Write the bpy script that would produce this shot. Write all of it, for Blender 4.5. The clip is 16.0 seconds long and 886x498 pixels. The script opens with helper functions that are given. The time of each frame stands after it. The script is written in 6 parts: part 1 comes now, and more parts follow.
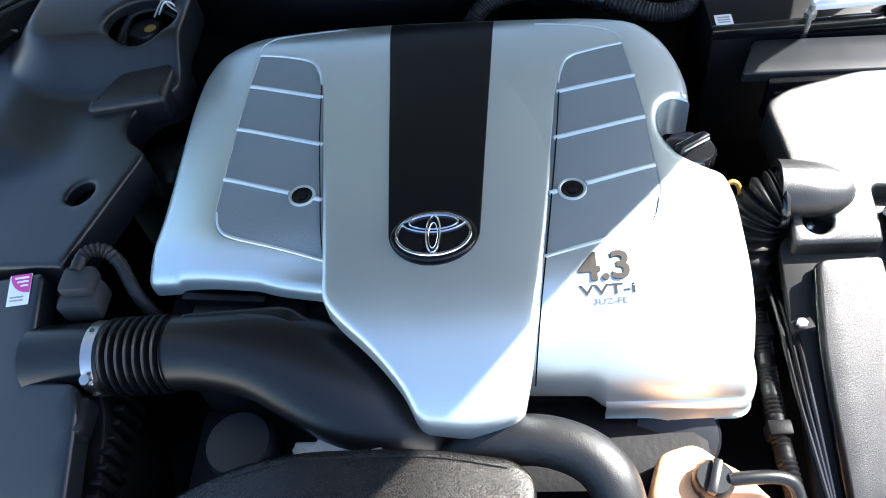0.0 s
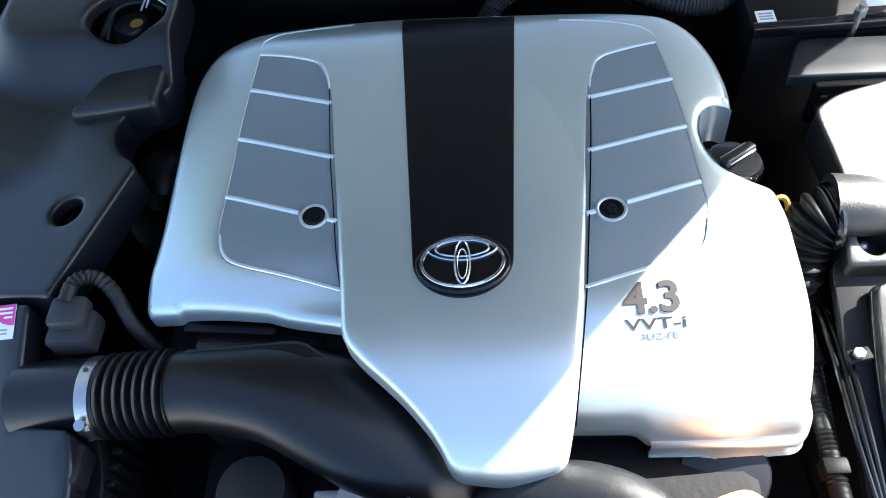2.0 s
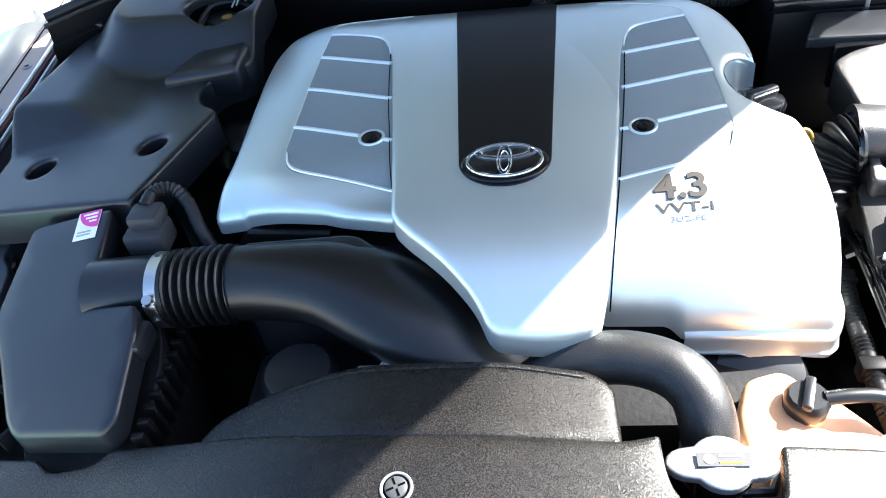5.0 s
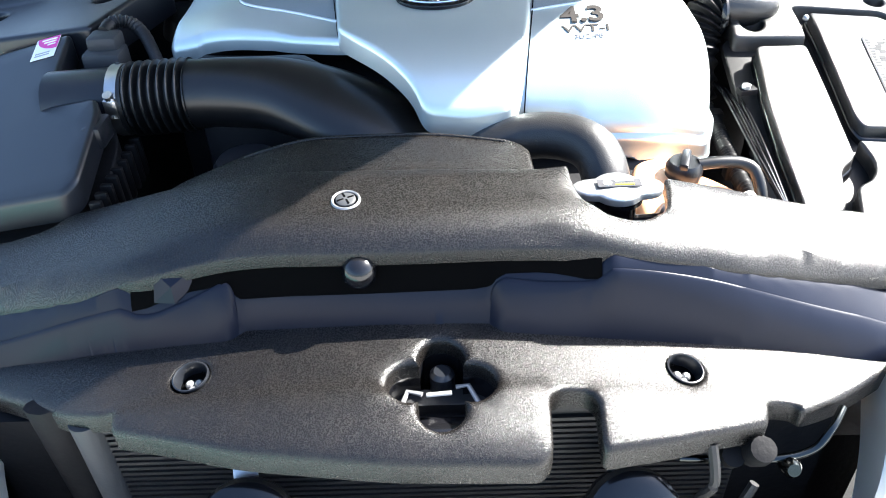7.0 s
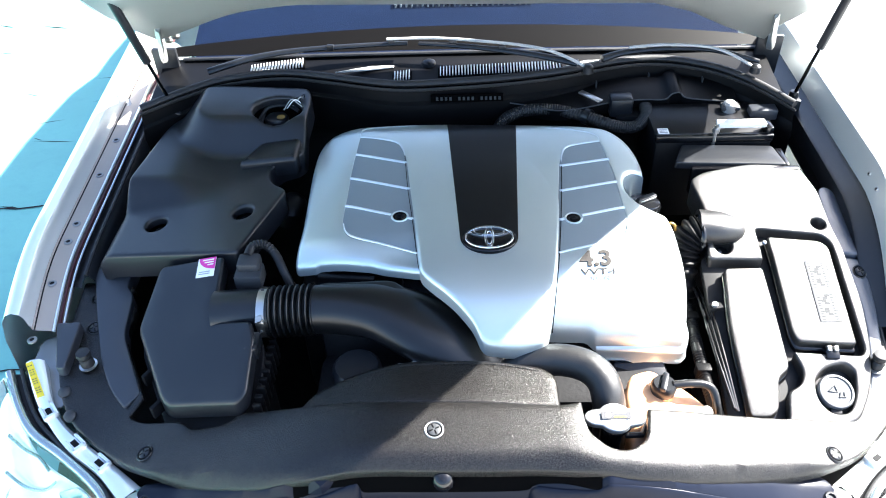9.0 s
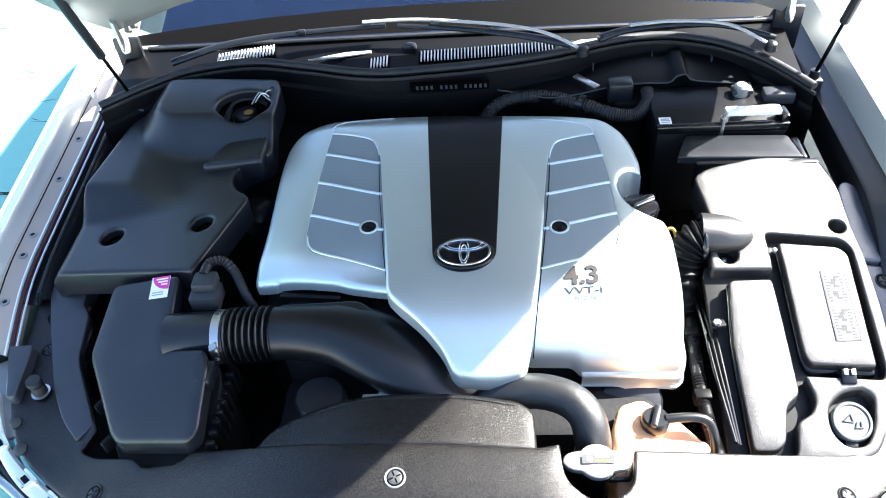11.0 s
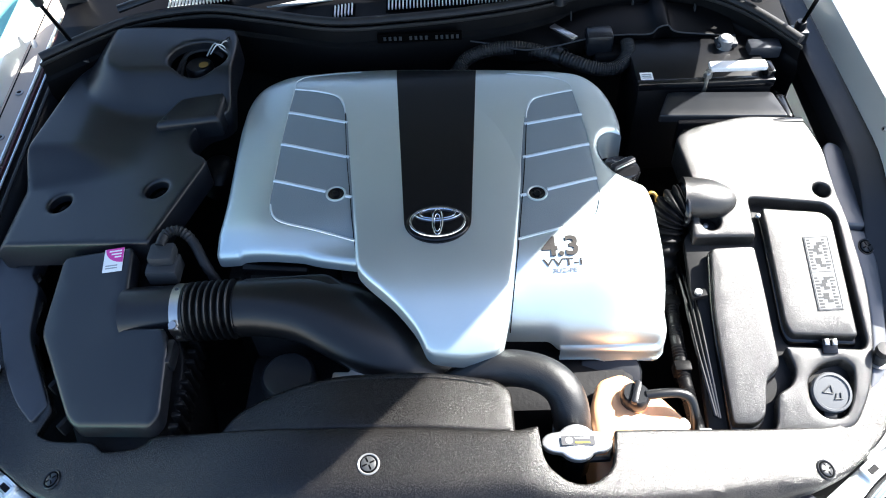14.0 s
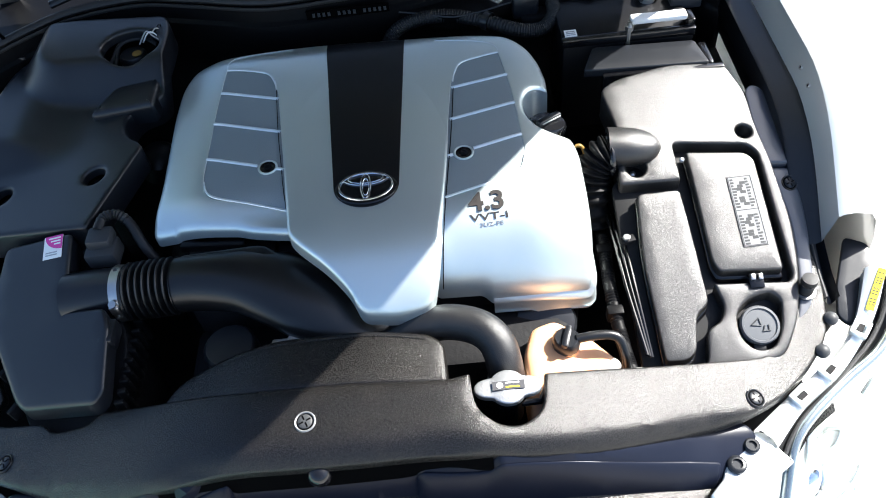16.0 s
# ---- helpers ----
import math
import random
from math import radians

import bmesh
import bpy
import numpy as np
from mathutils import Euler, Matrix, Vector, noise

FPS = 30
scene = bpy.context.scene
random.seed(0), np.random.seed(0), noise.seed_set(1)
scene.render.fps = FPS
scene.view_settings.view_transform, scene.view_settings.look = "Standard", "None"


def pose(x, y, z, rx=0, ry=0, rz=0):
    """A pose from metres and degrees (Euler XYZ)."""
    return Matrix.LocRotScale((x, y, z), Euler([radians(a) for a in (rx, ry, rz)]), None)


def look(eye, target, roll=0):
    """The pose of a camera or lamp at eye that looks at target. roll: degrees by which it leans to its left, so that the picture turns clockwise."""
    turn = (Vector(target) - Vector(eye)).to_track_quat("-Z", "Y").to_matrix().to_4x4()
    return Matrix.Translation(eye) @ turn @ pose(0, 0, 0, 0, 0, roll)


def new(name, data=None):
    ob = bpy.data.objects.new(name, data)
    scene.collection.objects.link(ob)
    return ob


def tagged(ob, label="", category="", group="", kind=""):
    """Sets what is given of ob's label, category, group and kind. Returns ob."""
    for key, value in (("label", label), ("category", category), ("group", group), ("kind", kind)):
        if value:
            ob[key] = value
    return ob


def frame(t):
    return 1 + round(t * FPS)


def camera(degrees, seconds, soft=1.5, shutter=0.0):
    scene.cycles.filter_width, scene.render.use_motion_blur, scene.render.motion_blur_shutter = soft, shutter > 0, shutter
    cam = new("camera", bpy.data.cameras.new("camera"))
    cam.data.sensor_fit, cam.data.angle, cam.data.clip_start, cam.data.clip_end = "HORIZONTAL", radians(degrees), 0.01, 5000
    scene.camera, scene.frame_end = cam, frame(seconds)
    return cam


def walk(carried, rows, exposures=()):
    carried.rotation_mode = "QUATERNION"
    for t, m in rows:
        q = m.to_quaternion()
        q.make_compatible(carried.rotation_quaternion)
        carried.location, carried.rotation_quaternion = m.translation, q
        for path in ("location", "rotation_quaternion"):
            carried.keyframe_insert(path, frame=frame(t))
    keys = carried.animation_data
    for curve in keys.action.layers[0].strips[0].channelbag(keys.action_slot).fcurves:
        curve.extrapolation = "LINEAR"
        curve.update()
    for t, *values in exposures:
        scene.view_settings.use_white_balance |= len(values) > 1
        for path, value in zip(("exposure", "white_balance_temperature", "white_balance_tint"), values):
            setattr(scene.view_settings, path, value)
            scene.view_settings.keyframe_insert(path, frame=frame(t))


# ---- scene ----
cam = camera(59.5, 16.0, soft=1.0)
PATH = [
    (0, (0.109, 0.124, 1.621), (-0.113, 1.332, 0.042), -11.0),
    (0.5, (0.093, 0.152, 1.629), (-0.173, 1.379, 0.072), -9.6),
    (1, (0.052, 0.185, 1.634), (-0.152, 1.411, 0.068), -10.6),
    (1.5, (0.044, 0.201, 1.626), (-0.134, 1.372, 0.015), -9.7),
    (2, (0.053, 0.219, 1.603), (-0.12, 1.36, -0.03), -10.1),
    (2.5, (0.047, 0.211, 1.599), (-0.117, 1.316, -0.06), -7.4),
    (3, (0.044, 0.21, 1.606), (-0.11, 1.314, -0.055), -7.4),
    (3.2, (0.049, 0.213, 1.605), (-0.122, 1.311, -0.057), -8.5),
    (5.3, (0.054, -0.088, 1.429), (-0.229, 1.428, 0.155), -9.6),
    (5.5, (0.05, -0.122, 1.401), (-0.191, 1.435, 0.169), -8.7),
    (6, (0.0, -0.227, 1.366), (-0.088, 1.373, 0.17), -3.8),
    (6.5, (0.003, -0.292, 1.335), (-0.023, 1.31, 0.139), -3.0),
    (7, (0.011, -0.332, 1.306), (-0.003, 1.253, 0.086), -2.1),
    (7.5, (-0.011, -0.381, 1.442), (-0.015, 1.036, 0.031), -2.0),
    (8, (-0.041, -0.399, 1.638), (-0.047, 0.927, 0.142), -1.0),
    (8.5, (-0.054, -0.382, 1.786), (-0.074, 1.037, 0.377), -2.8),
    (9, (-0.037, -0.392, 1.84), (-0.096, 1.117, 0.529), -2.3),
    (9.2, (-0.044, -0.39, 1.838), (-0.09, 1.121, 0.529), -2.7),
    (11.3, (0.067, -0.178, 1.827), (-0.085, 1.193, 0.378), -6.1),
    (11.5, (0.053, -0.148, 1.849), (-0.078, 1.185, 0.364), -6.2),
    (12, (0.056, -0.121, 1.841), (-0.024, 1.195, 0.337), -5.7),
    (12.5, (0.06, -0.118, 1.835), (0.005, 1.193, 0.326), -3.8),
    (13, (0.064, -0.119, 1.831), (0.011, 1.182, 0.313), -3.9),
    (13.5, (0.052, -0.129, 1.827), (-0.008, 1.167, 0.305), -3.9),
    (14, (0.049, -0.138, 1.824), (-0.015, 1.157, 0.301), -3.9),
    (14.5, (0.049, -0.144, 1.819), (-0.02, 1.142, 0.289), -3.9),
    (15, (0.049, -0.147, 1.817), (-0.03, 1.128, 0.278), -3.8),
    (15.5, (0.057, -0.161, 1.815), (-0.023, 1.116, 0.278), -4.2),
    (16, (0.145, -0.195, 1.806), (0.092, 1.085, 0.27), -7.6),
]
walk(cam, [(t, look(eye, target, roll)) for t, eye, target, roll in PATH],
     exposures=[(0, 2.82, 5950, 9), (1, 3.06, 5950, 9), (2.5, 2.82, 5950, 9), (3, 2.88, 5950, 9), (5.5, 3.14, 5950, 9), (6.2, 3.18, 5950, 9), (7, 3.12, 5950, 9), (8, 3.22, 5950, 9), (9, 3.24, 5950, 9), (11.5, 3.14, 5950, 9), (12, 3.05, 5950, 9), (12.5, 2.86, 5950, 9), (13, 2.58, 5950, 9), (15.5, 2.66, 5950, 9), (16, 2.16, 5950, 9)])

# ---- light ----
SUN_WAY = Vector((1.03, 0.47, 1.0)).normalized()
world = bpy.data.worlds.new("sky")
scene.world = world
world.use_nodes = True
wn = world.node_tree.nodes
sky = wn.new("ShaderNodeTexSky")
sky.sky_type = "NISHITA"
sky.sun_disc = False
sky.dust_density, sky.ozone_density = 2.2, 1.6
sky.sun_elevation = math.asin(SUN_WAY.z)
sky.sun_rotation = math.atan2(SUN_WAY.x, SUN_WAY.y)
wn["Background"].inputs["Strength"].default_value = 0.066
world.node_tree.links.new(sky.outputs["Color"], wn["Background"].inputs["Color"])
sun = bpy.data.lights.new("sun", "SUN")
sun.energy, sun.angle, sun.color = 5.0, radians(0.5), (1.0, 0.92, 0.80)
new("sun", sun).matrix_world = look(SUN_WAY * 20, (0, 0, 0))


# ---- materials ----
def material(name, color, rough=0.5, metal=0.0, grain=0.0, grain_scale=300.0, vary=0.12, vary_scale=14.0, rough_vary=0.0,
             coat=0.0, spec=0.5, transmission=0.0, emit=0.0, dust=0.0, dust_scale=9.0, dust_color=(0.30, 0.28, 0.25), speckle=0.0):
    m = bpy.data.materials.new(name)
    m.use_nodes = True
    n, l = m.node_tree.nodes, m.node_tree.links
    b = n["Principled BSDF"]
    b.inputs["Roughness"].default_value = rough
    b.inputs["Metallic"].default_value = metal
    b.inputs["Coat Weight"].default_value = coat
    b.inputs["Coat Roughness"].default_value = 0.06
    b.inputs["Specular IOR Level"].default_value = spec
    b.inputs["Transmission Weight"].default_value = transmission
    co = n.new("ShaderNodeTexCoord")
    big = n.new("ShaderNodeTexNoise")
    big.inputs["Scale"].default_value, big.inputs["Detail"].default_value = vary_scale, 6
    l.new(co.outputs["Object"], big.inputs["Vector"])
    mix = n.new("ShaderNodeMix")
    mix.data_type = "RGBA"
    c = Vector(color)
    mix.inputs["A"].default_value = (*(c * (1 - vary)), 1)
    mix.inputs["B"].default_value = (*[min(1, v) for v in c * (1 + vary)], 1)
    l.new(big.outputs["Fac"], mix.inputs["Factor"])
    out = mix.outputs["Result"]
    if dust:
        dn = n.new("ShaderNodeTexNoise")
        dn.inputs["Scale"].default_value, dn.inputs["Detail"].default_value = dust_scale, 8
        dn.inputs["Roughness"].default_value = 0.65
        l.new(co.outputs["Object"], dn.inputs["Vector"])
        ramp = n.new("ShaderNodeMapRange")
        ramp.inputs["From Min"].default_value, ramp.inputs["From Max"].default_value = 0.48, 0.75
        ramp.inputs["To Max"].default_value = dust
        l.new(dn.outputs["Fac"], ramp.inputs["Value"])
        dm = n.new("ShaderNodeMix")
        dm.data_type = "RGBA"
        dm.inputs["B"].default_value = (*dust_color, 1)
        l.new(ramp.outputs["Result"], dm.inputs["Factor"])
        l.new(out, dm.inputs["A"])
        out = dm.outputs["Result"]
    l.new(out, b.inputs["Base Color"])
    if grain or rough_vary:
        fine = n.new("ShaderNodeTexNoise")
        fine.inputs["Scale"].default_value, fine.inputs["Detail"].default_value = grain_scale, 3
        l.new(co.outputs["Object"], fine.inputs["Vector"])
        if grain:
            bump = n.new("ShaderNodeBump")
            bump.inputs["Strength"].default_value, bump.inputs["Distance"].default_value = grain, 0.002
            l.new(fine.outputs["Fac"], bump.inputs["Height"])
            l.new(bump.outputs["Normal"], b.inputs["Normal"])
        if rough_vary:
            rr = n.new("ShaderNodeMapRange")
            rr.inputs["To Min"].default_value, rr.inputs["To Max"].default_value = rough - rough_vary, rough + rough_vary
            l.new(big.outputs["Fac"], rr.inputs["Value"])
            l.new(rr.outputs["Result"], b.inputs["Roughness"])
    if speckle:
        sand = n.new("ShaderNodeTexNoise")
        sand.inputs["Scale"].default_value, sand.inputs["Detail"].default_value = 760.0, 2
        l.new(co.outputs["Object"], sand.inputs["Vector"])
        sm = n.new("ShaderNodeMapRange")
        sm.inputs["From Min"].default_value, sm.inputs["From Max"].default_value = 0.50, 0.70
        sm.inputs["To Min"].default_value, sm.inputs["To Max"].default_value = rough, speckle
        l.new(sand.outputs["Fac"], sm.inputs["Value"])
        l.new(sm.outputs["Result"], b.inputs["Roughness"])
    if emit:
        b.inputs["Emission Color"].default_value = (*color, 1)
        b.inputs["Emission Strength"].default_value = emit
    return m


SILVER = material("satin_silver_paint", (0.655, 0.725, 0.72), 0.34, 0.72, grain=0.06, grain_scale=900, vary=0.03, rough_vary=0.04)
RIB = material("bright_silver_edging", (0.74, 0.80, 0.82), 0.30, 0.4, vary=0.03)
PALELETTER = material("pale_grey_lettering", (0.17, 0.17, 0.18), 0.4, 0.2, vary=0.1)
PANEL = material("grained_grey_plastic", (0.26, 0.30, 0.315), 0.45, 0.30, grain=0.35, grain_scale=700, vary=0.06)
LETTER = material("dark_grey_lettering", (0.035, 0.031, 0.029), 0.4, 0.2, vary=0.1)
LINER = material("grey_felt_liner", (0.055, 0.053, 0.05), 0.9, grain=0.4, grain_scale=300, vary=0.2, spec=0.2)
STRIPE = material("satin_black_plastic", (0.004, 0.004, 0.005), 0.40, grain=0.05, grain_scale=600, vary=0.1, spec=0.25)
TRAY = material("dull_black_plastic", (0.004, 0.004, 0.0045), 0.5, grain=0.1, grain_scale=500, vary=0.2, spec=0.3)
CAPGREY = material("mid_grey_cap_plastic", (0.09, 0.094, 0.10), 0.35, grain=0.1, grain_scale=700, vary=0.12)
GLOSS = material("gloss_black_plastic", (0.005, 0.005, 0.006), 0.16)
# near-black that puts the shade of slots and recesses into colour
VOID = material("recess_shade_black", (0.0008, 0.0008, 0.0009), 0.9, spec=0.05)
CHROME = material("chrome", (0.80, 0.82, 0.84), 0.08, 1.0, vary=0.02)
DIMCHROME = material("dark_polished_steel", (0.05, 0.055, 0.055), 0.14, 1.0, vary=0.05)
STEEL = material("zinc_steel", (0.55, 0.54, 0.52), 0.32, 1.0, grain=0.1, grain_scale=500, vary=0.12, vary_scale=60)
ALLOY = material("cast_aluminium", (0.50, 0.51, 0.52), 0.42, 0.9, grain=0.25, grain_scale=260, vary=0.15, vary_scale=40)
SMOOTH = material("smooth_bluish_black_plastic", (0.030, 0.033, 0.040), 0.36, grain=0.05, grain_scale=900, vary=0.15, rough_vary=0.05, spec=0.6)
BLUEGREY = material("bluish_grey_side_plastic", (0.075, 0.080, 0.095), 0.32, grain=0.05, grain_scale=900, vary=0.12, rough_vary=0.05, spec=0.8)
GLASSBAND = material("dark_glass_band", (0.004, 0.0035, 0.003), 0.4, vary=0.1, spec=0.08)
BEZEL = material("satin_chrome_trim", (0.42, 0.46, 0.44), 0.22, 0.9, vary=0.06)
# darker navy black: the shade on the front face is put into the colour
FACE = material("smooth_black_plastic_shaded", (0.0075, 0.0095, 0.018), 0.34, grain=0.05, grain_scale=900, vary=0.15, rough_vary=0.05, spec=0.15)
BLACK = material("moulded_black_plastic", (0.0090, 0.0102, 0.0130), 0.33, spec=0.46, grain=0.06, grain_scale=900, vary=0.18, rough_vary=0.06, dust=0.02)
GRAIN = material("coarse_grained_black_plastic", (0.0048, 0.0041, 0.0036), 0.26, grain=0.38, grain_scale=860, vary=0.25, vary_scale=20, spec=0.44, speckle=0.60, dust=0.02, dust_scale=24, dust_color=(0.20, 0.16, 0.13))
FUSE = material("grained_box_lid_plastic", (0.012, 0.0115, 0.011), 0.30, grain=0.34, grain_scale=860, vary=0.25, vary_scale=26, spec=0.72, speckle=0.58, dust=0.07, dust_scale=40, dust_color=(0.2, 0.19, 0.18))
HORN = material("glossy_horn_paint", (0.014, 0.019, 0.018), 0.14, vary=0.15, coat=0.2)
CONDUIT = material("matt_black_conduit", (0.004, 0.004, 0.0045), 0.5, grain=0.1, grain_scale=400, vary=0.2, spec=0.12)
HOSE = material("smooth_black_duct_plastic", (0.006, 0.006, 0.0065), 0.34, grain=0.03, grain_scale=500, vary=0.15, rough_vary=0.05)
RUBBER = material("black_rubber", (0.008, 0.008, 0.009), 0.55, grain=0.3, grain_scale=700, vary=0.2, dust=0.03, dust_scale=30)
CLOTH = material("woven_rubber_hose", (0.010, 0.010, 0.011), 0.40, grain=0.3, grain_scale=1100, vary=0.2, dust=0.04)
DARK = material("dirty_black_metal", (0.007, 0.007, 0.008), 0.65, grain=0.4, grain_scale=120, vary=0.4, dust=0.12, dust_scale=25, dust_color=(0.03, 0.027, 0.024), spec=0.14)
PAINT = material("pearl_silver_car_paint", (0.86, 0.885, 0.86), 0.30, 0.6, vary=0.02, coat=0.8)
# body paint made brown-grey: the dark bonnet's reflection is put into the colour
FLANGE = material("wing_paint_dark_reflection", (0.37, 0.315, 0.27), 0.5, vary=0.1)
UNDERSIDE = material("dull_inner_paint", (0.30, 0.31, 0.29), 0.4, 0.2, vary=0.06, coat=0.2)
DIMSTEEL = material("worn_grey_metal", (0.30, 0.30, 0.30), 0.4, 0.6, vary=0.1)
ORANGE = material("translucent_amber_plastic", (0.76, 0.40, 0.21), 0.4, vary=0.12, vary_scale=25, grain=0.1, grain_scale=200)
MAROON = material("dark_red_sealer", (0.05, 0.008, 0.010), 0.5, vary=0.15)
WHITE = material("white_label", (0.82, 0.82, 0.80), 0.45, vary=0.03)
MAGENTA = material("magenta_label_print", (0.62, 0.03, 0.30), 0.45, vary=0.05)
YELLOW = material("yellow_label", (0.80, 0.62, 0.03), 0.45, vary=0.06)
INK = material("dark_print", (0.05, 0.05, 0.055), 0.5, vary=0.1)
INKGREY = material("grey_print", (0.35, 0.35, 0.36), 0.5, vary=0.1)
BRASSY = material("yellow_plastic", (0.27, 0.16, 0.035), 0.45, vary=0.15)
GREY = material("grey_plastic", (0.042, 0.044, 0.047), 0.5, grain=0.15, vary=0.12, spec=0.25)
SHEET = material("silvery_grey_label", (0.26, 0.26, 0.26), 0.8, vary=0.08, spec=0.08)
BLOCKPRINT = material("grey_label_print", (0.08, 0.08, 0.08), 0.8, vary=0.1, spec=0.05)
LIGHTGREY = material("pale_grey_plastic", (0.42, 0.42, 0.40), 0.5, grain=0.1, vary=0.12)
FINS = material("condenser_fins", (0.06, 0.06, 0.062), 0.45, 0.8, grain=0.3, vary=0.2, vary_scale=30)
REFLECTOR = material("headlamp_reflector", (0.90, 0.92, 0.92), 0.3, 0.35, vary=0.03)
# blue tint painted in for the sky that the windscreen reflects
INTERIOR = material("dark_interior_sky_tint", (0.004, 0.008, 0.022), 0.8, grain=0.2, vary=0.15, spec=0.05)


def glass(name, color, rough=0.02):
    m = material(name, color, rough, transmission=1.0, vary=0.01)
    m.node_tree.nodes["Principled BSDF"].inputs["IOR"].default_value = 1.3
    return m


LENS = glass("clear_headlamp_lens", (0.93, 0.97, 0.97))
SCREEN = glass("tinted_windscreen", (0.25, 0.32, 0.40))


TURQUOISE = material("turquoise_floor_paint", (0.135, 0.350, 0.325), 0.65, grain=0.4, grain_scale=60, vary=0.16, vary_scale=4.0, dust=0.5, dust_scale=8, dust_color=(0.09, 0.25, 0.25))
CONCRETE = material("pale_bare_concrete", (0.46, 0.45, 0.43), 0.8, grain=0.4, grain_scale=50, vary=0.10, vary_scale=2.0, dust=0.3, dust_scale=5, dust_color=(0.36, 0.35, 0.33))
COWL = material("gloss_cowl_plastic", (0.003, 0.003, 0.0035), 0.42, grain=0.05, grain_scale=400, vary=0.2, rough_vary=0.06, spec=0.13)


# ---- building helpers ----
from mathutils.geometry import delaunay_2d_cdt


def smooth(a, b, v):
    t = min(1.0, max(0.0, (v - a) / (b - a)))
    return t * t * (3 - 2 * t)


def thing(name, label, category, group="", kind="", at=(0, 0, 0)):
    ob = tagged(new(name), label, category, group, kind)
    ob.location = at
    return ob


def part(name, bm, mat, parent=None, label="", flat=False, angle=40):
    bmesh.ops.remove_doubles(bm, verts=bm.verts, dist=1e-6)
    bmesh.ops.recalc_face_normals(bm, faces=bm.faces)
    if not flat:
        for f in bm.faces:
            f.smooth = True
        for e in bm.edges:
            if len(e.link_faces) == 2 and e.calc_face_angle(0) > radians(angle):
                e.smooth = False
    mesh = bpy.data.meshes.new(name)
    bm.to_mesh(mesh)
    bm.free()
    mesh.materials.append(mat)
    ob = new(name, mesh)
    ob.parent = parent
    if label:
        tagged(ob, label)
    return ob


def rounded(pts, r=0.01, n=4):
    """A closed outline with its corners rounded."""
    out, k = [], len(pts)
    for i in range(k):
        rr = pts[i][2] if len(pts[i]) > 2 else r
        p, a, b = Vector(pts[i][:2]), Vector(pts[i - 1][:2]), Vector(pts[(i + 1) % k][:2])
        da, db = (a - p), (b - p)
        cut = min(rr, 0.45 * da.length, 0.45 * db.length)
        s, e = p + da.normalized() * cut, p + db.normalized() * cut
        for j in range(n + 1):
            t = j / n
            out.append(((1 - t) ** 2 * s + 2 * t * (1 - t) * p + t * t * e))
    return out


def circle(x, y, rx, ry=None, n=28):
    ry = ry or rx
    return [Vector((x + rx * math.cos(2 * math.pi * i / n), y + ry * math.sin(2 * math.pi * i / n))) for i in range(n)]


def area(loop):
    return 0.5 * sum(loop[i - 1].x * loop[i].y - loop[i].x * loop[i - 1].y for i in range(len(loop)))


def inset(loop, d):
    """The loop moved to its left by d (inwards where it runs counter-clockwise)."""
    out, k = [], len(loop)
    for i in range(k):
        a, b = loop[i] - loop[i - 1], loop[(i + 1) % k] - loop[i]
        if a.length < 1e-9 or b.length < 1e-9:
            t = a + b
            n = Vector((-t.y, t.x)).normalized()
            out.append(loop[i] + n * d)
            continue
        na, nb = Vector((-a.y, a.x)).normalized(), Vector((-b.y, b.x)).normalized()
        m = na + nb
        out.append(loop[i] + m * (d / max(0.35, m.dot(m) / 2)))
    return out


def thin(loop):
    out = []
    for p in loop:
        if not out or (p - out[-1]).length > 2e-4:
            out.append(p)
    if (out[0] - out[-1]).length < 2e-4:
        out.pop()
    return out


def dense(loop, step):
    """The closed loop with no side longer than step."""
    out = []
    loop = list(loop)
    for a, b in zip(loop, loop[1:] + loop[:1]):
        k = max(1, math.ceil((b - a).length / step))
        out += [a.lerp(b, j / k) for j in range(k)]
    return out


def inside(points, loops):
    """Which of the points lie inside the first loop and outside the others."""
    odd = np.zeros(len(points), bool)
    for loop in loops:
        q = np.array([tuple(p) for p in loop])
        x0, y0 = q[:, 0], q[:, 1]
        x1, y1 = np.roll(x0, -1), np.roll(y0, -1)
        px, py = points[:, 0][:, None], points[:, 1][:, None]
        cross = ((y0 > py) != (y1 > py)) & (px < (x1 - x0) * (py - y0) / np.where(y1 == y0, 1e-12, y1 - y0) + x0)
        odd ^= cross.sum(1) % 2 == 1
    return odd


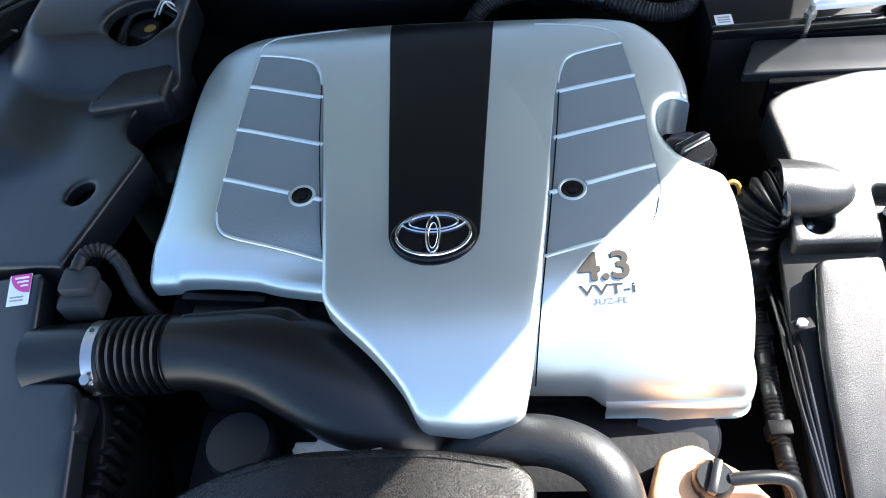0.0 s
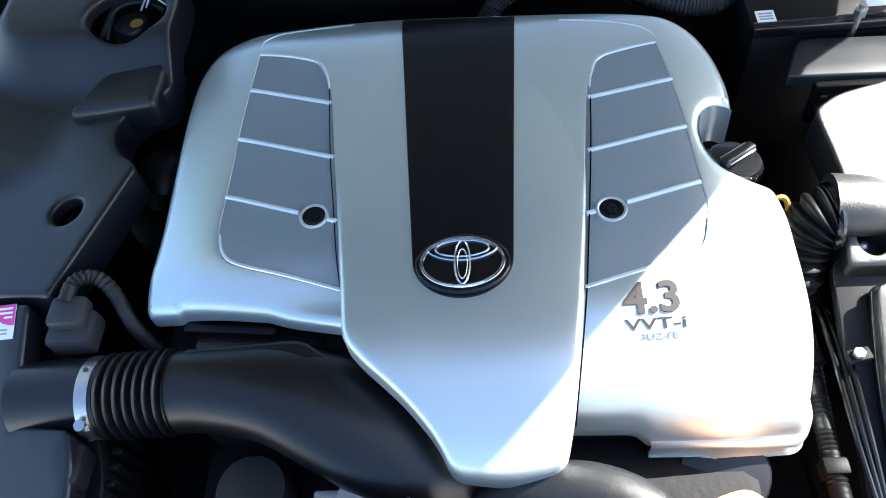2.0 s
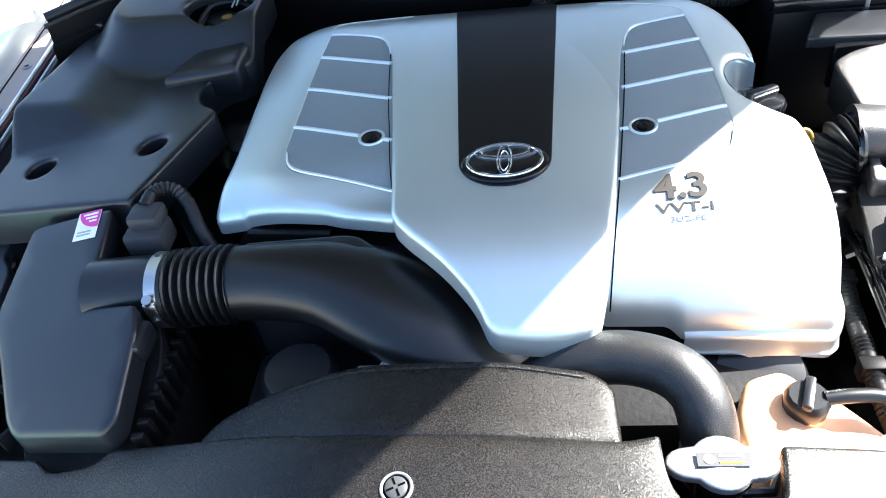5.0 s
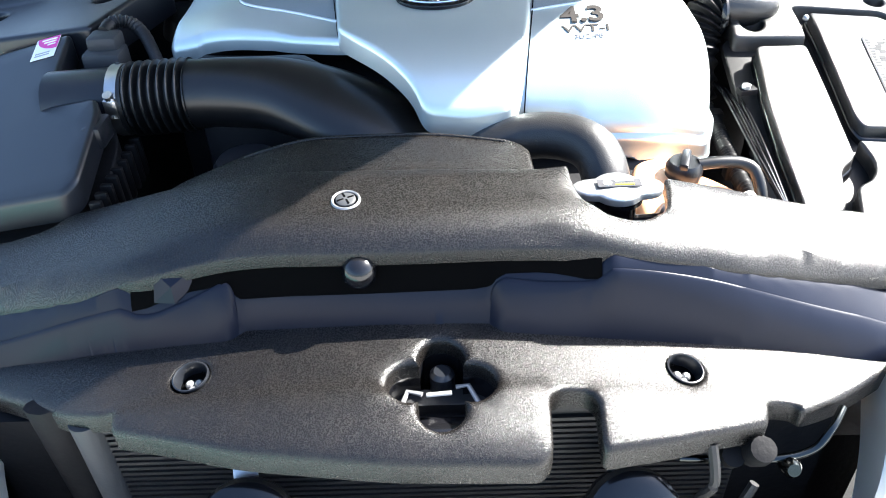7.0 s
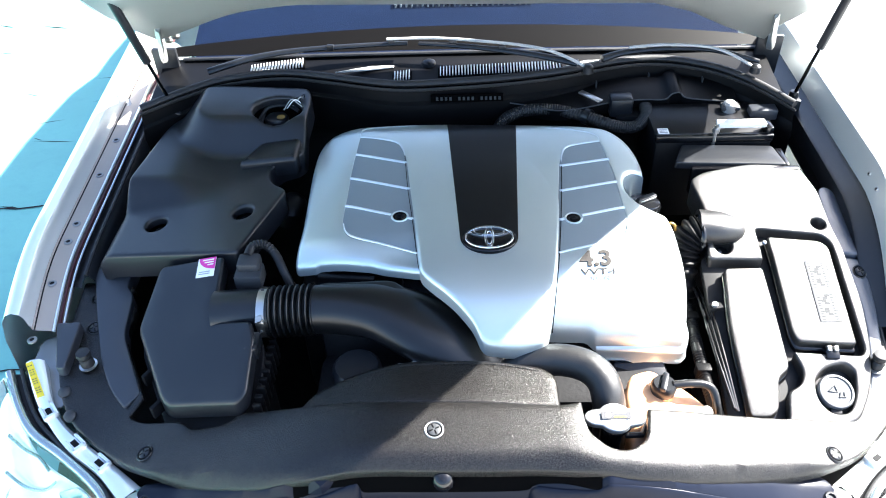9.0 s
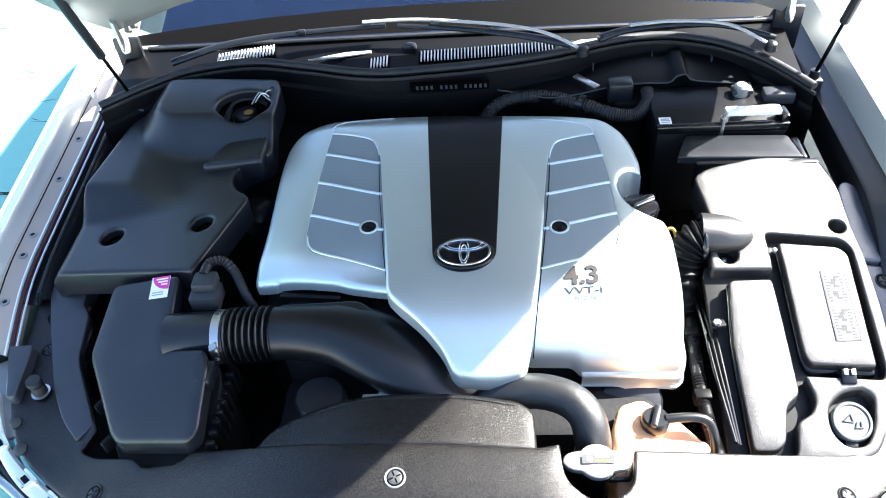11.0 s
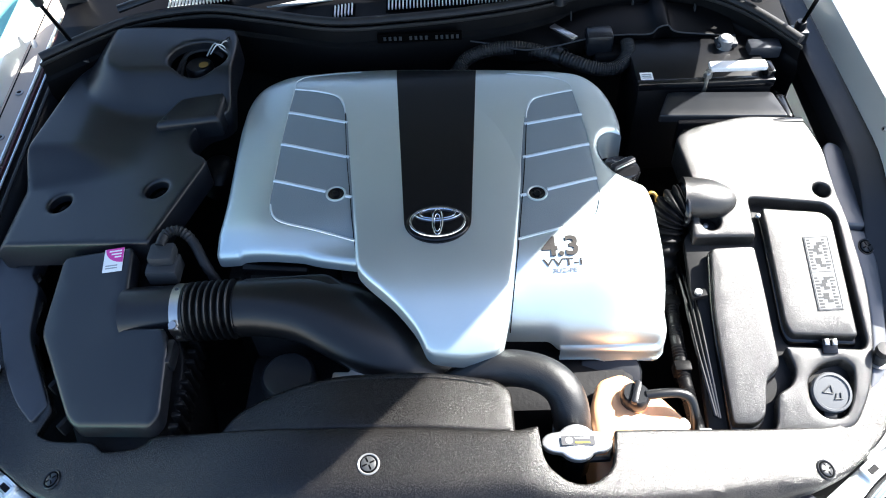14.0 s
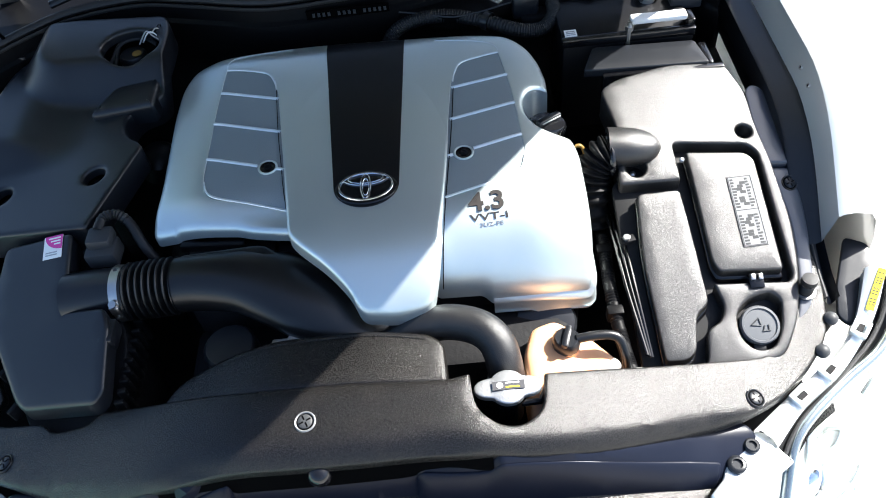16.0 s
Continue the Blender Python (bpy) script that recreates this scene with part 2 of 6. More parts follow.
def shell(outline, f, r=0.006, depth=0.03, holes=(), grid=0.02, hole_depth=None, steps=3, hole_r=None):
    """A moulded sheet: its top follows f(x, y), its edges roll over with the radius r and go down by depth."""
    bm = bmesh.new()
    loops = []
    outline, *holes = [dense(loop, grid) for loop in (outline, *holes)]
    for k, loop in enumerate([outline, *holes]):
        loop = thin(list(loop))
        if (area(loop) < 0) != (k > 0):
            loop.reverse()
        down = depth if k == 0 or hole_depth is None else hole_depth
        round_r = r if k == 0 or hole_r is None else hole_r
        rings = [[bm.verts.new((p.x, p.y, -round_r - down)) for p in loop]]
        for s in range(steps + 1):
            a = math.pi / 2 * s / steps
            line = inset(loop, round_r * (1 - math.cos(a)))
            rings.append([bm.verts.new((p.x, p.y, -round_r * (1 - math.sin(a)))) for p in line])
        for a, b in zip(rings, rings[1:]):
            for i in range(len(loop)):
                bm.faces.new((a[i - 1], a[i], b[i], b[i - 1]))
        loops.append(line)
    pts, edges = [], []
    for line in loops:
        n = len(pts)
        pts += line
        edges += [(n + i, n + (i + 1) % len(line)) for i in range(len(line))]
    lo = [min(p[i] for p in loops[0]) for i in (0, 1)]
    hi = [max(p[i] for p in loops[0]) for i in (0, 1)]
    nx, ny = [max(1, math.ceil((hi[i] - lo[i]) / grid)) for i in (0, 1)]
    gx, gy = np.meshgrid(np.linspace(lo[0], hi[0], nx + 1)[1:-1], np.linspace(lo[1], hi[1], ny + 1)[1:-1])
    gx[::2] += (hi[0] - lo[0]) / nx * 0.5
    cand = np.stack([gx.ravel(), gy.ravel()], 1)
    keep = inside(cand, loops)
    border = np.array([tuple(p) for p in pts])
    for p in cand[keep]:
        if np.min(((border - p) ** 2).sum(1)) > (0.35 * grid) ** 2:
            pts.append(Vector(p))
    v, _, tris, *_ = delaunay_2d_cdt(pts, edges, [], 0, 1e-7)
    mid = np.array([[sum(v[i][a] for i in t) / len(t) for a in (0, 1)] for t in tris])
    good = inside(mid, loops)
    made = [bm.verts.new((p[0], p[1], 0)) for p in v]
    for t, ok in zip(tris, good):
        if ok:
            bm.faces.new([made[i] for i in t])
    bmesh.ops.delete(bm, geom=[q for q in made if not q.link_faces], context="VERTS")
    bmesh.ops.remove_doubles(bm, verts=bm.verts, dist=2e-6)
    for q in bm.verts:
        q.co.z += f(q.co.x, q.co.y)
    return bm


def spline(pts, n=8):
    """Points of a smooth curve through pts (of any width)."""
    p = [np.array(q, float) for q in pts]
    out = []
    for i in range(len(p) - 1):
        a, b, c, d = p[max(0, i - 1)], p[i], p[i + 1], p[min(len(p) - 1, i + 2)]
        for j in range(n):
            t = j / n
            out.append(0.5 * (2 * b + (c - a) * t + (2 * a - 5 * b + 4 * c - d) * t * t + (3 * b - a - 3 * c + d) * t ** 3))
    out.append(p[-1])
    return out


def sweep(path, radius, sides=16, caps=True, flatten=1.0, up=(0, 0, 1)):
    """A tube along path; radius is a number or a function of the share of the way; flatten squeezes it along up."""
    bm = bmesh.new()
    pts = [Vector(p[:3]) for p in path]
    rings = []
    for i, p in enumerate(pts):
        t = (pts[min(i + 1, len(pts) - 1)] - pts[max(i - 1, 0)]).normalized()
        side = t.cross(Vector(up))
        side = side.normalized() if side.length > 1e-4 else Vector((1, 0, 0))
        top = side.cross(t).normalized()
        rr = radius(i / (len(pts) - 1)) if callable(radius) else radius
        rx, rz = rr if isinstance(rr, tuple) else (rr, rr * flatten)
        rings.append([bm.verts.new(p + side * rx * math.cos(2 * math.pi * j / sides) + top * rz * math.sin(2 * math.pi * j / sides)) for j in range(sides)])
    for a, b in zip(rings, rings[1:]):
        for j in range(sides):
            bm.faces.new((a[j - 1], a[j], b[j], b[j - 1]))
    if caps:
        bm.faces.new(rings[0])
        bm.faces.new(rings[-1])
    return bm


def lathe(profile, m=None, sides=24):
    """Turns (radius, height) round z, then places it by m."""
    bm = bmesh.new()
    rings = []
    for r, z in profile:
        if r < 1e-6:
            rings.append([bm.verts.new((0, 0, z))])
        else:
            rings.append([bm.verts.new((r * math.cos(2 * math.pi * j / sides), r * math.sin(2 * math.pi * j / sides), z)) for j in range(sides)])
    for a, b in zip(rings, rings[1:]):
        for j in range(sides):
            q = [a[j - 1], a[j], b[j], b[j - 1]] if len(a) > 1 and len(b) > 1 else ([a[0], b[j], b[j - 1]] if len(a) == 1 else [a[j - 1], a[j], b[0]])
            if len(set(q)) > 2:
                bm.faces.new(q)
    if m is not None:
        bm.transform(m)
    return bm


def block(x0, x1, y0, y1, z0, z1, bevel=0.004, m=None, segments=2):
    bm = bmesh.new()
    bmesh.ops.create_cube(bm, size=1)
    for v in bm.verts:
        v.co = ((x0 + x1) / 2 + v.co.x * (x1 - x0), (y0 + y1) / 2 + v.co.y * (y1 - y0), (z0 + z1) / 2 + v.co.z * (z1 - z0))
    if bevel:
        bmesh.ops.bevel(bm, geom=bm.edges[:], offset=bevel, segments=segments, affect="EDGES", profile=0.5)
    if m is not None:
        bm.transform(m)
    return bm


def merge(*many):
    out = bmesh.new()
    for bm in many:
        mesh = bpy.data.meshes.new("tmp")
        bm.to_mesh(mesh)
        bm.free()
        out.from_mesh(mesh)
        bpy.data.meshes.remove(mesh)
    return out


def loft(rows, closed=False):
    """A surface through rows of points of equal number."""
    bm = bmesh.new()
    v = [[bm.verts.new(p[:3]) for p in row] for row in rows]
    for a, b in zip(v, v[1:]):
        for i in range(0 if closed else 1, len(a)):
            bm.faces.new((a[i - 1], a[i], b[i], b[i - 1]))
    return bm


def thicken(bm, t):
    """Gives an open surface a thickness below it."""
    geom = bmesh.ops.solidify(bm, geom=bm.faces[:], thickness=t)
    return bm


def words(name, text, size, m, mat, parent, extrude=0.0015, bold=0.0, label=""):
    c = bpy.data.curves.new(name, "FONT")
    c.body, c.size, c.extrude, c.offset, c.align_x, c.align_y = text, size, extrude, bold, "CENTER", "CENTER"
    tmp = bpy.data.objects.new(name, c)
    scene.collection.objects.link(tmp)
    mesh = bpy.data.meshes.new_from_object(tmp.evaluated_get(bpy.context.evaluated_depsgraph_get()))
    bpy.data.objects.remove(tmp)
    mesh.materials.clear()
    mesh.materials.append(mat)
    mesh.transform(m)
    ob = new(name, mesh)
    ob.parent = parent
    if label:
        tagged(ob, label)
    return ob


def on(f, x, y, lift=0.0, size=0.01):
    """A pose that stands on the surface f at (x, y), its z along the normal."""
    dx, dy = (f(x + size, y) - f(x - size, y)) / (2 * size), (f(x, y + size) - f(x, y - size)) / (2 * size)
    nz = Vector((-dx, -dy, 1)).normalized()
    ax = Vector((1, 0, dx)).normalized()
    ay = nz.cross(ax)
    m = Matrix((ax, ay, nz)).transposed().to_4x4()
    m.translation = Vector((x, y, f(x, y))) + nz * lift
    return m


def fastener(f, x, y, r=0.0125, mat=None, core=None, label="round black push clip with a cross slot", lift=0.0):
    """A push clip: a dished ring with a turned centre that has four slots."""
    c = thing("push_clip", label, "clip", "push clips")
    m = on(f, x, y, lift)
    part("ring", lathe([(r * 1.18, -0.002), (r * 1.18, 0.0008), (r * 1.08, 0.0022), (r * 0.98, 0.0016), (r * 0.90, -0.001)], m, 28), mat or BLACK, c)
    part("pocket", lathe([(r * 0.98, 0.0006), (0, 0.0006)], m, 28), VOID, c)
    part("centre", lathe([(r * 0.80, 0.0004), (r * 0.79, 0.0020), (r * 0.66, 0.0030), (r * 0.2, 0.0032), (0, 0.0032)], m, 24), core or BLACK, c)
    for k in range(4):
        part("slot", block(-r * 0.08, r * 0.08, r * 0.16, r * 0.70, 0.0018, 0.0036, 0.0003, m @ pose(0, 0, 0, 0, 0, 25 + 90 * k), 1), VOID, c)
    return c


# ---- the setting ----
def build_ground():
    bm = bmesh.new()
    bmesh.ops.create_grid(bm, x_segments=2, y_segments=2, size=120)
    part("ground", bm, CONCRETE, flat=True)
    tagged(bpy.data.objects["ground"], "pale concrete forecourt round the painted bay", "ground", kind="structure")
    part("painted_floor", block(-7.0, -0.4, -2.0, 9.0, -0.02, 0.004, 0.0), TURQUOISE, flat=True)
    tagged(bpy.data.objects["painted_floor"], "worn turquoise floor paint with fine cracks", "floor paint", kind="structure")
    rng = random.Random(7)
    for x0, y0, x1, y1 in ((-2.6, 1.90, -0.9, 2.12), (-3.2, 1.05, -0.95, 1.2)):
        n = 30
        pts = [(x0 + (x1 - x0) * k / n, y0 + (y1 - y0) * k / n + rng.uniform(-0.008, 0.008), 0.007) for k in range(n + 1)]
        rows = [[(x, y - rng.uniform(0.002, 0.007), z) for x, y, z in pts], [(x, y + rng.uniform(0.002, 0.007), z) for x, y, z in pts]]
        part("floor_joint", loft(rows), DARK, bpy.data.objects["painted_floor"])
    for k in range(46):
        x, y, a = rng.uniform(-2.6, -0.95), rng.uniform(1.6, 4.2), rng.uniform(-0.5, 0.3)
        size, wide = rng.uniform(0.02, 0.11), rng.uniform(0.002, 0.006)
        d, n = Vector((math.cos(a), math.sin(a), 0)) * size, Vector((-math.sin(a), math.cos(a), 0)) * wide
        c = Vector((x, y, 0.006))
        part("scuff", loft([[c - d, c - n, c + d * 0.3 - n * 0.7, c + d], [c - d * 0.9, c + n * 0.6, c + d * 0.3 + n, c + d * 0.9]]), DARK, bpy.data.objects["painted_floor"])


build_ground()

MID = -0.035  # the car's middle line


# ---- the car's body ----
car = thing("car", "pale silver saloon car with its bonnet open", "car")


def crest(y, side=-1):
    if side > 0:
        return 0.835 + 0.145 * smooth(0.48, 0.85, y) + 0.03 * max(0.0, y - 0.85)
    return 0.835 + 0.10 * (y - 0.45) + 0.03 * smooth(0.5, 0.8, y)


def fender(side, y0=0.58, y1=1.75):
    """A front wing with the flange that the bonnet closes on."""
    prof = [(0.052, -0.085), (0.050, -0.046), (0.046, -0.043), (0.017, -0.042), (0.011, -0.038), (0.006, -0.010), (0.001, -0.002),
            (-0.012, 0.002), (-0.026, -0.004), (-0.038, -0.022), (-0.050, -0.07), (-0.056, -0.16), (-0.060, -0.30), (-0.045, -0.42), (-0.03, -0.60)]
    if side > 0:
        prof[:8] = [(0.080, -0.110), (0.078, -0.070), (0.072, -0.067), (0.042, -0.066), (0.036, -0.062), (0.026, -0.004), (0.018, 0.0), (0.0, 0.002)]
    rows = []
    for i in range(40):
        y = y0 + (y1 - y0) * i / 39
        bow = 0.03 * smooth(0.75, 0.40, y)
        droop = 0.045 * smooth(0.60, 0.50, y) ** 2
        rows.append([(MID + side * ((0.83 if side < 0 else 0.808) - dx - bow), y, crest(y, side) + dz - droop) for dx, dz in prof])
    w = part("wing", loft([r[4:] for r in rows]), PAINT, car, "pale silver painted front wing")
    part("flange", loft([r[:5] for r in rows]), FLANGE if side < 0 else BLACK, w, "dull bolt flange beside the gutter")
    if side < 0:
        for dx, dz, r in ((0.0, 0.001, 0.0032), (0.013, -0.007, 0.0022)):
            part("flange_edge", sweep([Vector(row[1]) + Vector((dx, 0, dz)) for row in rows], r, 6), PAINT, w, "bare bright flange edge")
        part("sealer_line", sweep([Vector(row[1]) + Vector((0.0065, 0, -0.004)) for row in rows], 0.0032, 6), MAROON, w, "dark red line of sealer")
        # thin dark line painted as the shadow between wing and flange
        part("seam", sweep([Vector(row[3]) + Vector((-0.002, 0, 0.001)) for row in rows], 0.0014, 6), DARK, w, "dark line painted as shadow at the wing's foot")
    return w


fender(-1), fender(1)


def side_panel(side):
    rows = []
    for i in range(12):
        y = 1.75 + (4.55 - 1.75) * i / 11
        z = crest(1.75, side) + 0.02 * math.sin(i / 11 * math.pi)
        rows.append([(MID + side * (0.80 - 0.06 * smooth(3.8, 4.5, y)), y, z), (MID + side * 0.855, y, z - 0.1), (MID + side * 0.86, y, 0.55), (MID + side * 0.83, y, 0.2)])
    part("side_panel", loft(rows), PAINT, car)


side_panel(-1), side_panel(1)


def cabin():
    rows = []
    for y, z, w in ((1.32, 1.02, 0.74), (1.75, 1.24, 0.70), (1.97, 1.37, 0.66), (2.6, 1.455, 0.63), (3.1, 1.45, 0.63), (3.5, 1.38, 0.64), (3.9, 1.12, 0.66), (4.55, 1.05, 0.66)):
        rows.append([(MID + w * math.cos(a) * (1.0 if abs(math.cos(a)) < 0.99 else 1.0), y, 0.95 + (z - 0.95) * math.sin(a) ** 0.3) for a in [math.pi * k / 16 for k in range(17)]])
    part("roof", loft(rows[2:]), PAINT, car)
    part("boot", block(MID - 0.8, MID + 0.8, 4.3, 4.75, 0.3, 0.98, 0.06), PAINT, car)


cabin()


def windscreen():
    rows = []
    for k in range(9):
        t = k / 8
        row = []
        for i in range(25):
            u = -1 + i / 12
            row.append((MID + u * (0.70 - 0.10 * t), 1.265 + 0.72 * t + 0.03 * u * u * (1 - t), 1.012 + 0.38 * t - 0.02 * u * u * (1 - t)))
        rows.append(row)
    ws = part("windscreen", thicken(loft(rows), 0.005), SCREEN, car, "dark tinted windscreen glass")
    ws.visible_shadow = False
    band = [[Vector(p) + Vector((0, -0.004, 0.003)) for p in rows[0]], [Vector(a).lerp(Vector(b), 0.25 + 0.40 * (1 - ((k - 12) / 12) ** 2)) + Vector((0, -0.004, 0.003)) for k, (a, b) in enumerate(zip(rows[0], rows[1]))]]
    part("dark_border", thicken(loft(band), 0.001), GLASSBAND, ws, "dark band along the foot of the glass")
    dash = []
    for y, z in ((1.28, 0.95), (1.45, 0.98), (1.80, 1.00), (1.95, 0.98), (1.98, 0.8), (1.98, 0.45)):
        dash.append([(MID + 0.66 * (-1 + i / 6), y, z) for i in range(13)])
    d = part("dashboard", loft(dash), INTERIOR, car, "dark dashboard behind the windscreen")
    for k in range(26):
        x = MID - 0.17 + 0.34 * k / 25
        part("vent_slot", block(x - 0.002, x + 0.002, 1.50, 1.52, 0.984, 0.994, 0.0), LIGHTGREY, d)
    part("seat_back", block(MID - 0.6, MID + 0.6, 2.5, 2.65, 0.5, 1.05, 0.04), INTERIOR, car)


windscreen()


# the open bonnet: a plane through the hinge line
HINGE_Y, HINGE_Z, SLOPE = 1.25, 1.025, 1.19


def on_bonnet(x, y, lift=0.0):
    rise = 0.02 * (1 - ((x - MID) / 0.8) ** 2) + 0.03 * smooth(1.02, 1.14, y) * smooth(0.70, 0.45, abs(x - MID))
    return Vector((x, y, HINGE_Z + SLOPE * (HINGE_Y - y) + rise + lift))


def bonnet():
    half = [(1.2, 0.69), (1.173, 0.713), (1.116, 0.752), (1.037, 0.777), (0.942, 0.768), (0.885, 0.756), (0.838, 0.754), (0.762, 0.76), (0.677, 0.742), (0.625, 0.694), (0.578, 0.62), (0.544, 0.534), (0.526, 0.436), (0.507, 0.278)]
    outer, inner = [], []
    for y, w in half:
        back = lambda u: y - 0.058 * (1 - abs(u) ** 2.4) * smooth(0.95, 1.2, y)  # noqa: E731
        outer.append([on_bonnet(MID + w * u, back(u)) for u in [-1 + k / 8 for k in range(17)]])
        inner.append([on_bonnet(MID + w * 0.98 * u, back(u), -0.010 - (0.026 + 0.006 * math.cos(4 * math.pi * u)) * smooth(1.0, 0.85, abs(u)) * smooth(1.2, 1.08, y)) for u in [-1 + k / 24 for k in range(49)]])
    lip = []
    for u in [-1 + k / 8 for k in range(17)]:
        z = 1.133 - 0.012 * (u + 0.1) - 0.062 * smooth(0.62, 1.05, abs(u)) - 0.02 * smooth(0.6, 1.0, u)
        lip.append(Vector((MID + 0.672 * u, 1.266 - 0.03 * smooth(0.8, 1.0, abs(u)), z - 0.006 * smooth(1.0, 0.8, abs(u)))))
    outer.insert(0, lip)
    inner.insert(0, [p + Vector((0, -0.004, -0.004)) for k in range(48) for p in [lip[k // 3].lerp(lip[k // 3 + 1], k % 3 / 3)]] + [lip[-1] + Vector((0, -0.004, -0.004))])
    b = part("bonnet", thicken(loft(outer), 0.004), PAINT, car, "open pale silver bonnet seen from below")
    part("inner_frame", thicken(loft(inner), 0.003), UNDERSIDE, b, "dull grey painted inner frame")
    pad = [[p + Vector((0, 0, -0.012)) for p in row[6:-6]] for row in inner[4:-1]]
    part("liner", thicken(loft(pad), 0.006), LINER, b, "dark grey insulating liner")
    for side in (-1, 1):
        x = MID + side * 0.70
        arm = sweep([(x, 1.40, 0.92), (x, 1.33, 0.99), (x - side * 0.005, 1.24, 1.03), (x - side * 0.03, 1.19, 1.08), (x - side * 0.04, 1.17, 1.13)], (0.006, 0.022), 8)
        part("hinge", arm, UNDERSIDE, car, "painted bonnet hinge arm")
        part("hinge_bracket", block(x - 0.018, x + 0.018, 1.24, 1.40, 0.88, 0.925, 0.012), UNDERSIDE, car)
        for dx, y, z in ((0.645, 1.222, 1.082), (0.668, 1.236, 1.066)):
            part("hinge_bolt", lathe([(0.010, -0.004), (0.010, 0.004), (0.006, 0.008), (0, 0.008)], pose(MID + side * dx, y, z, 150), 6), STEEL, car)
        part("corner_bracket", block(x - 0.03, x + 0.03, 1.262, 1.275, 0.93, 1.03, 0.006), BLACK, car, "black cover beside the hinge")
        for k in range(2):
            part("hinge_bolt", lathe([(0.009, 0), (0.009, 0.005), (0.006, 0.008), (0, 0.008)], pose(x, 1.26 + 0.09 * k, 0.934), 6), STEEL, car)


bonnet()


def gas_strut(side):
    foot = Vector((side * 0.690, 1.130, 0.950))
    top = Vector((side * (0.735 if side < 0 else 0.722), 1.070, 1.255))
    s = thing("gas_strut", "thin black gas strut holding up the bonnet", "gas strut", "bonnet struts")
    mid = foot.lerp(top, 0.42)
    part("rod", sweep([foot, mid], 0.004, 10), DIMCHROME, s)
    part("cylinder", sweep([mid, mid.lerp(top, 0.03), top], lambda t: 0.0095, 14), BLACK, s)
    part("ball_joint", lathe([(0.009, -0.012), (0.011, 0), (0.009, 0.012), (0, 0.014)], pose(*foot), 12), BLACK, s)
    part("foot_bracket", block(-0.016, 0.016, -0.014, 0.014, -0.16, -0.004, 0.004, pose(*foot)), BLACK, s, "black bracket under the ball joint")


gas_strut(-1), gas_strut(1)


def wing_hook():
    h = thing("wing_hook", "dull grey bent metal hook on the wing flange", "hook")
    part("plate", block(-0.016, 0.016, -0.022, 0.022, -0.003, 0.003, 0.002, pose(-0.828, 1.225, 0.884, 0, -20, 8)), DIMSTEEL, h)
    part("finger", sweep(spline([(-0.836, 1.215, 0.886), (-0.842, 1.235, 0.900), (-0.852, 1.252, 0.904), (-0.860, 1.262, 0.896)], 6), (0.006, 0.003), 8), DIMSTEEL, h)


wing_hook()


# ---- the bay behind the covers ----
def bay():
    b = thing("engine_bay", "dark painted inner walls and bulkhead of the engine bay", "engine bay", kind="structure")
    part("bulkhead", block(MID - 0.60, MID + 0.62, 1.205, 1.225, 0.20, 0.945, 0.004), DARK, b)
    part("lower_bulkhead", block(MID - 0.76, MID + 0.76, 1.227, 1.24, 0.20, 0.84, 0.0), DARK, b)
    part("floor_pan", block(MID - 0.78, MID + 0.78, 0.0, 1.25, 0.22, 0.25, 0.0), DARK, b)
    for side in (-1, 1):
        part("apron", block(MID + side * 0.735 - 0.012, MID + side * 0.735 + 0.012, 0.62, 1.20, 0.20, 0.78, 0.0), DARK, b)
        part("inner_panel", block(MID + side * 0.53 - 0.05, MID + side * 0.53 + 0.05, 0.30, 0.5, 0.25, 0.50, 0.0), DARK, b)
        part("inner_arch", block(min(MID + side * 0.45, MID + side * 0.73), max(MID + side * 0.45, MID + side * 0.73), 0.36, 0.64, 0.58, 0.60, 0.0), DARK, b)
    part("crossmember", block(MID - 0.44, MID + 0.44, 0.19, 0.26, 0.25, 0.70, 0.0), DARK, b)
    part("lower_floor", block(MID - 0.55, MID + 0.55, -0.1, 0.2, 0.30, 0.33, 0.0), DARK, b)


bay()


def seal_z(x):
    return 0.992 - 0.03 * ((x - MID) / 0.75) ** 4


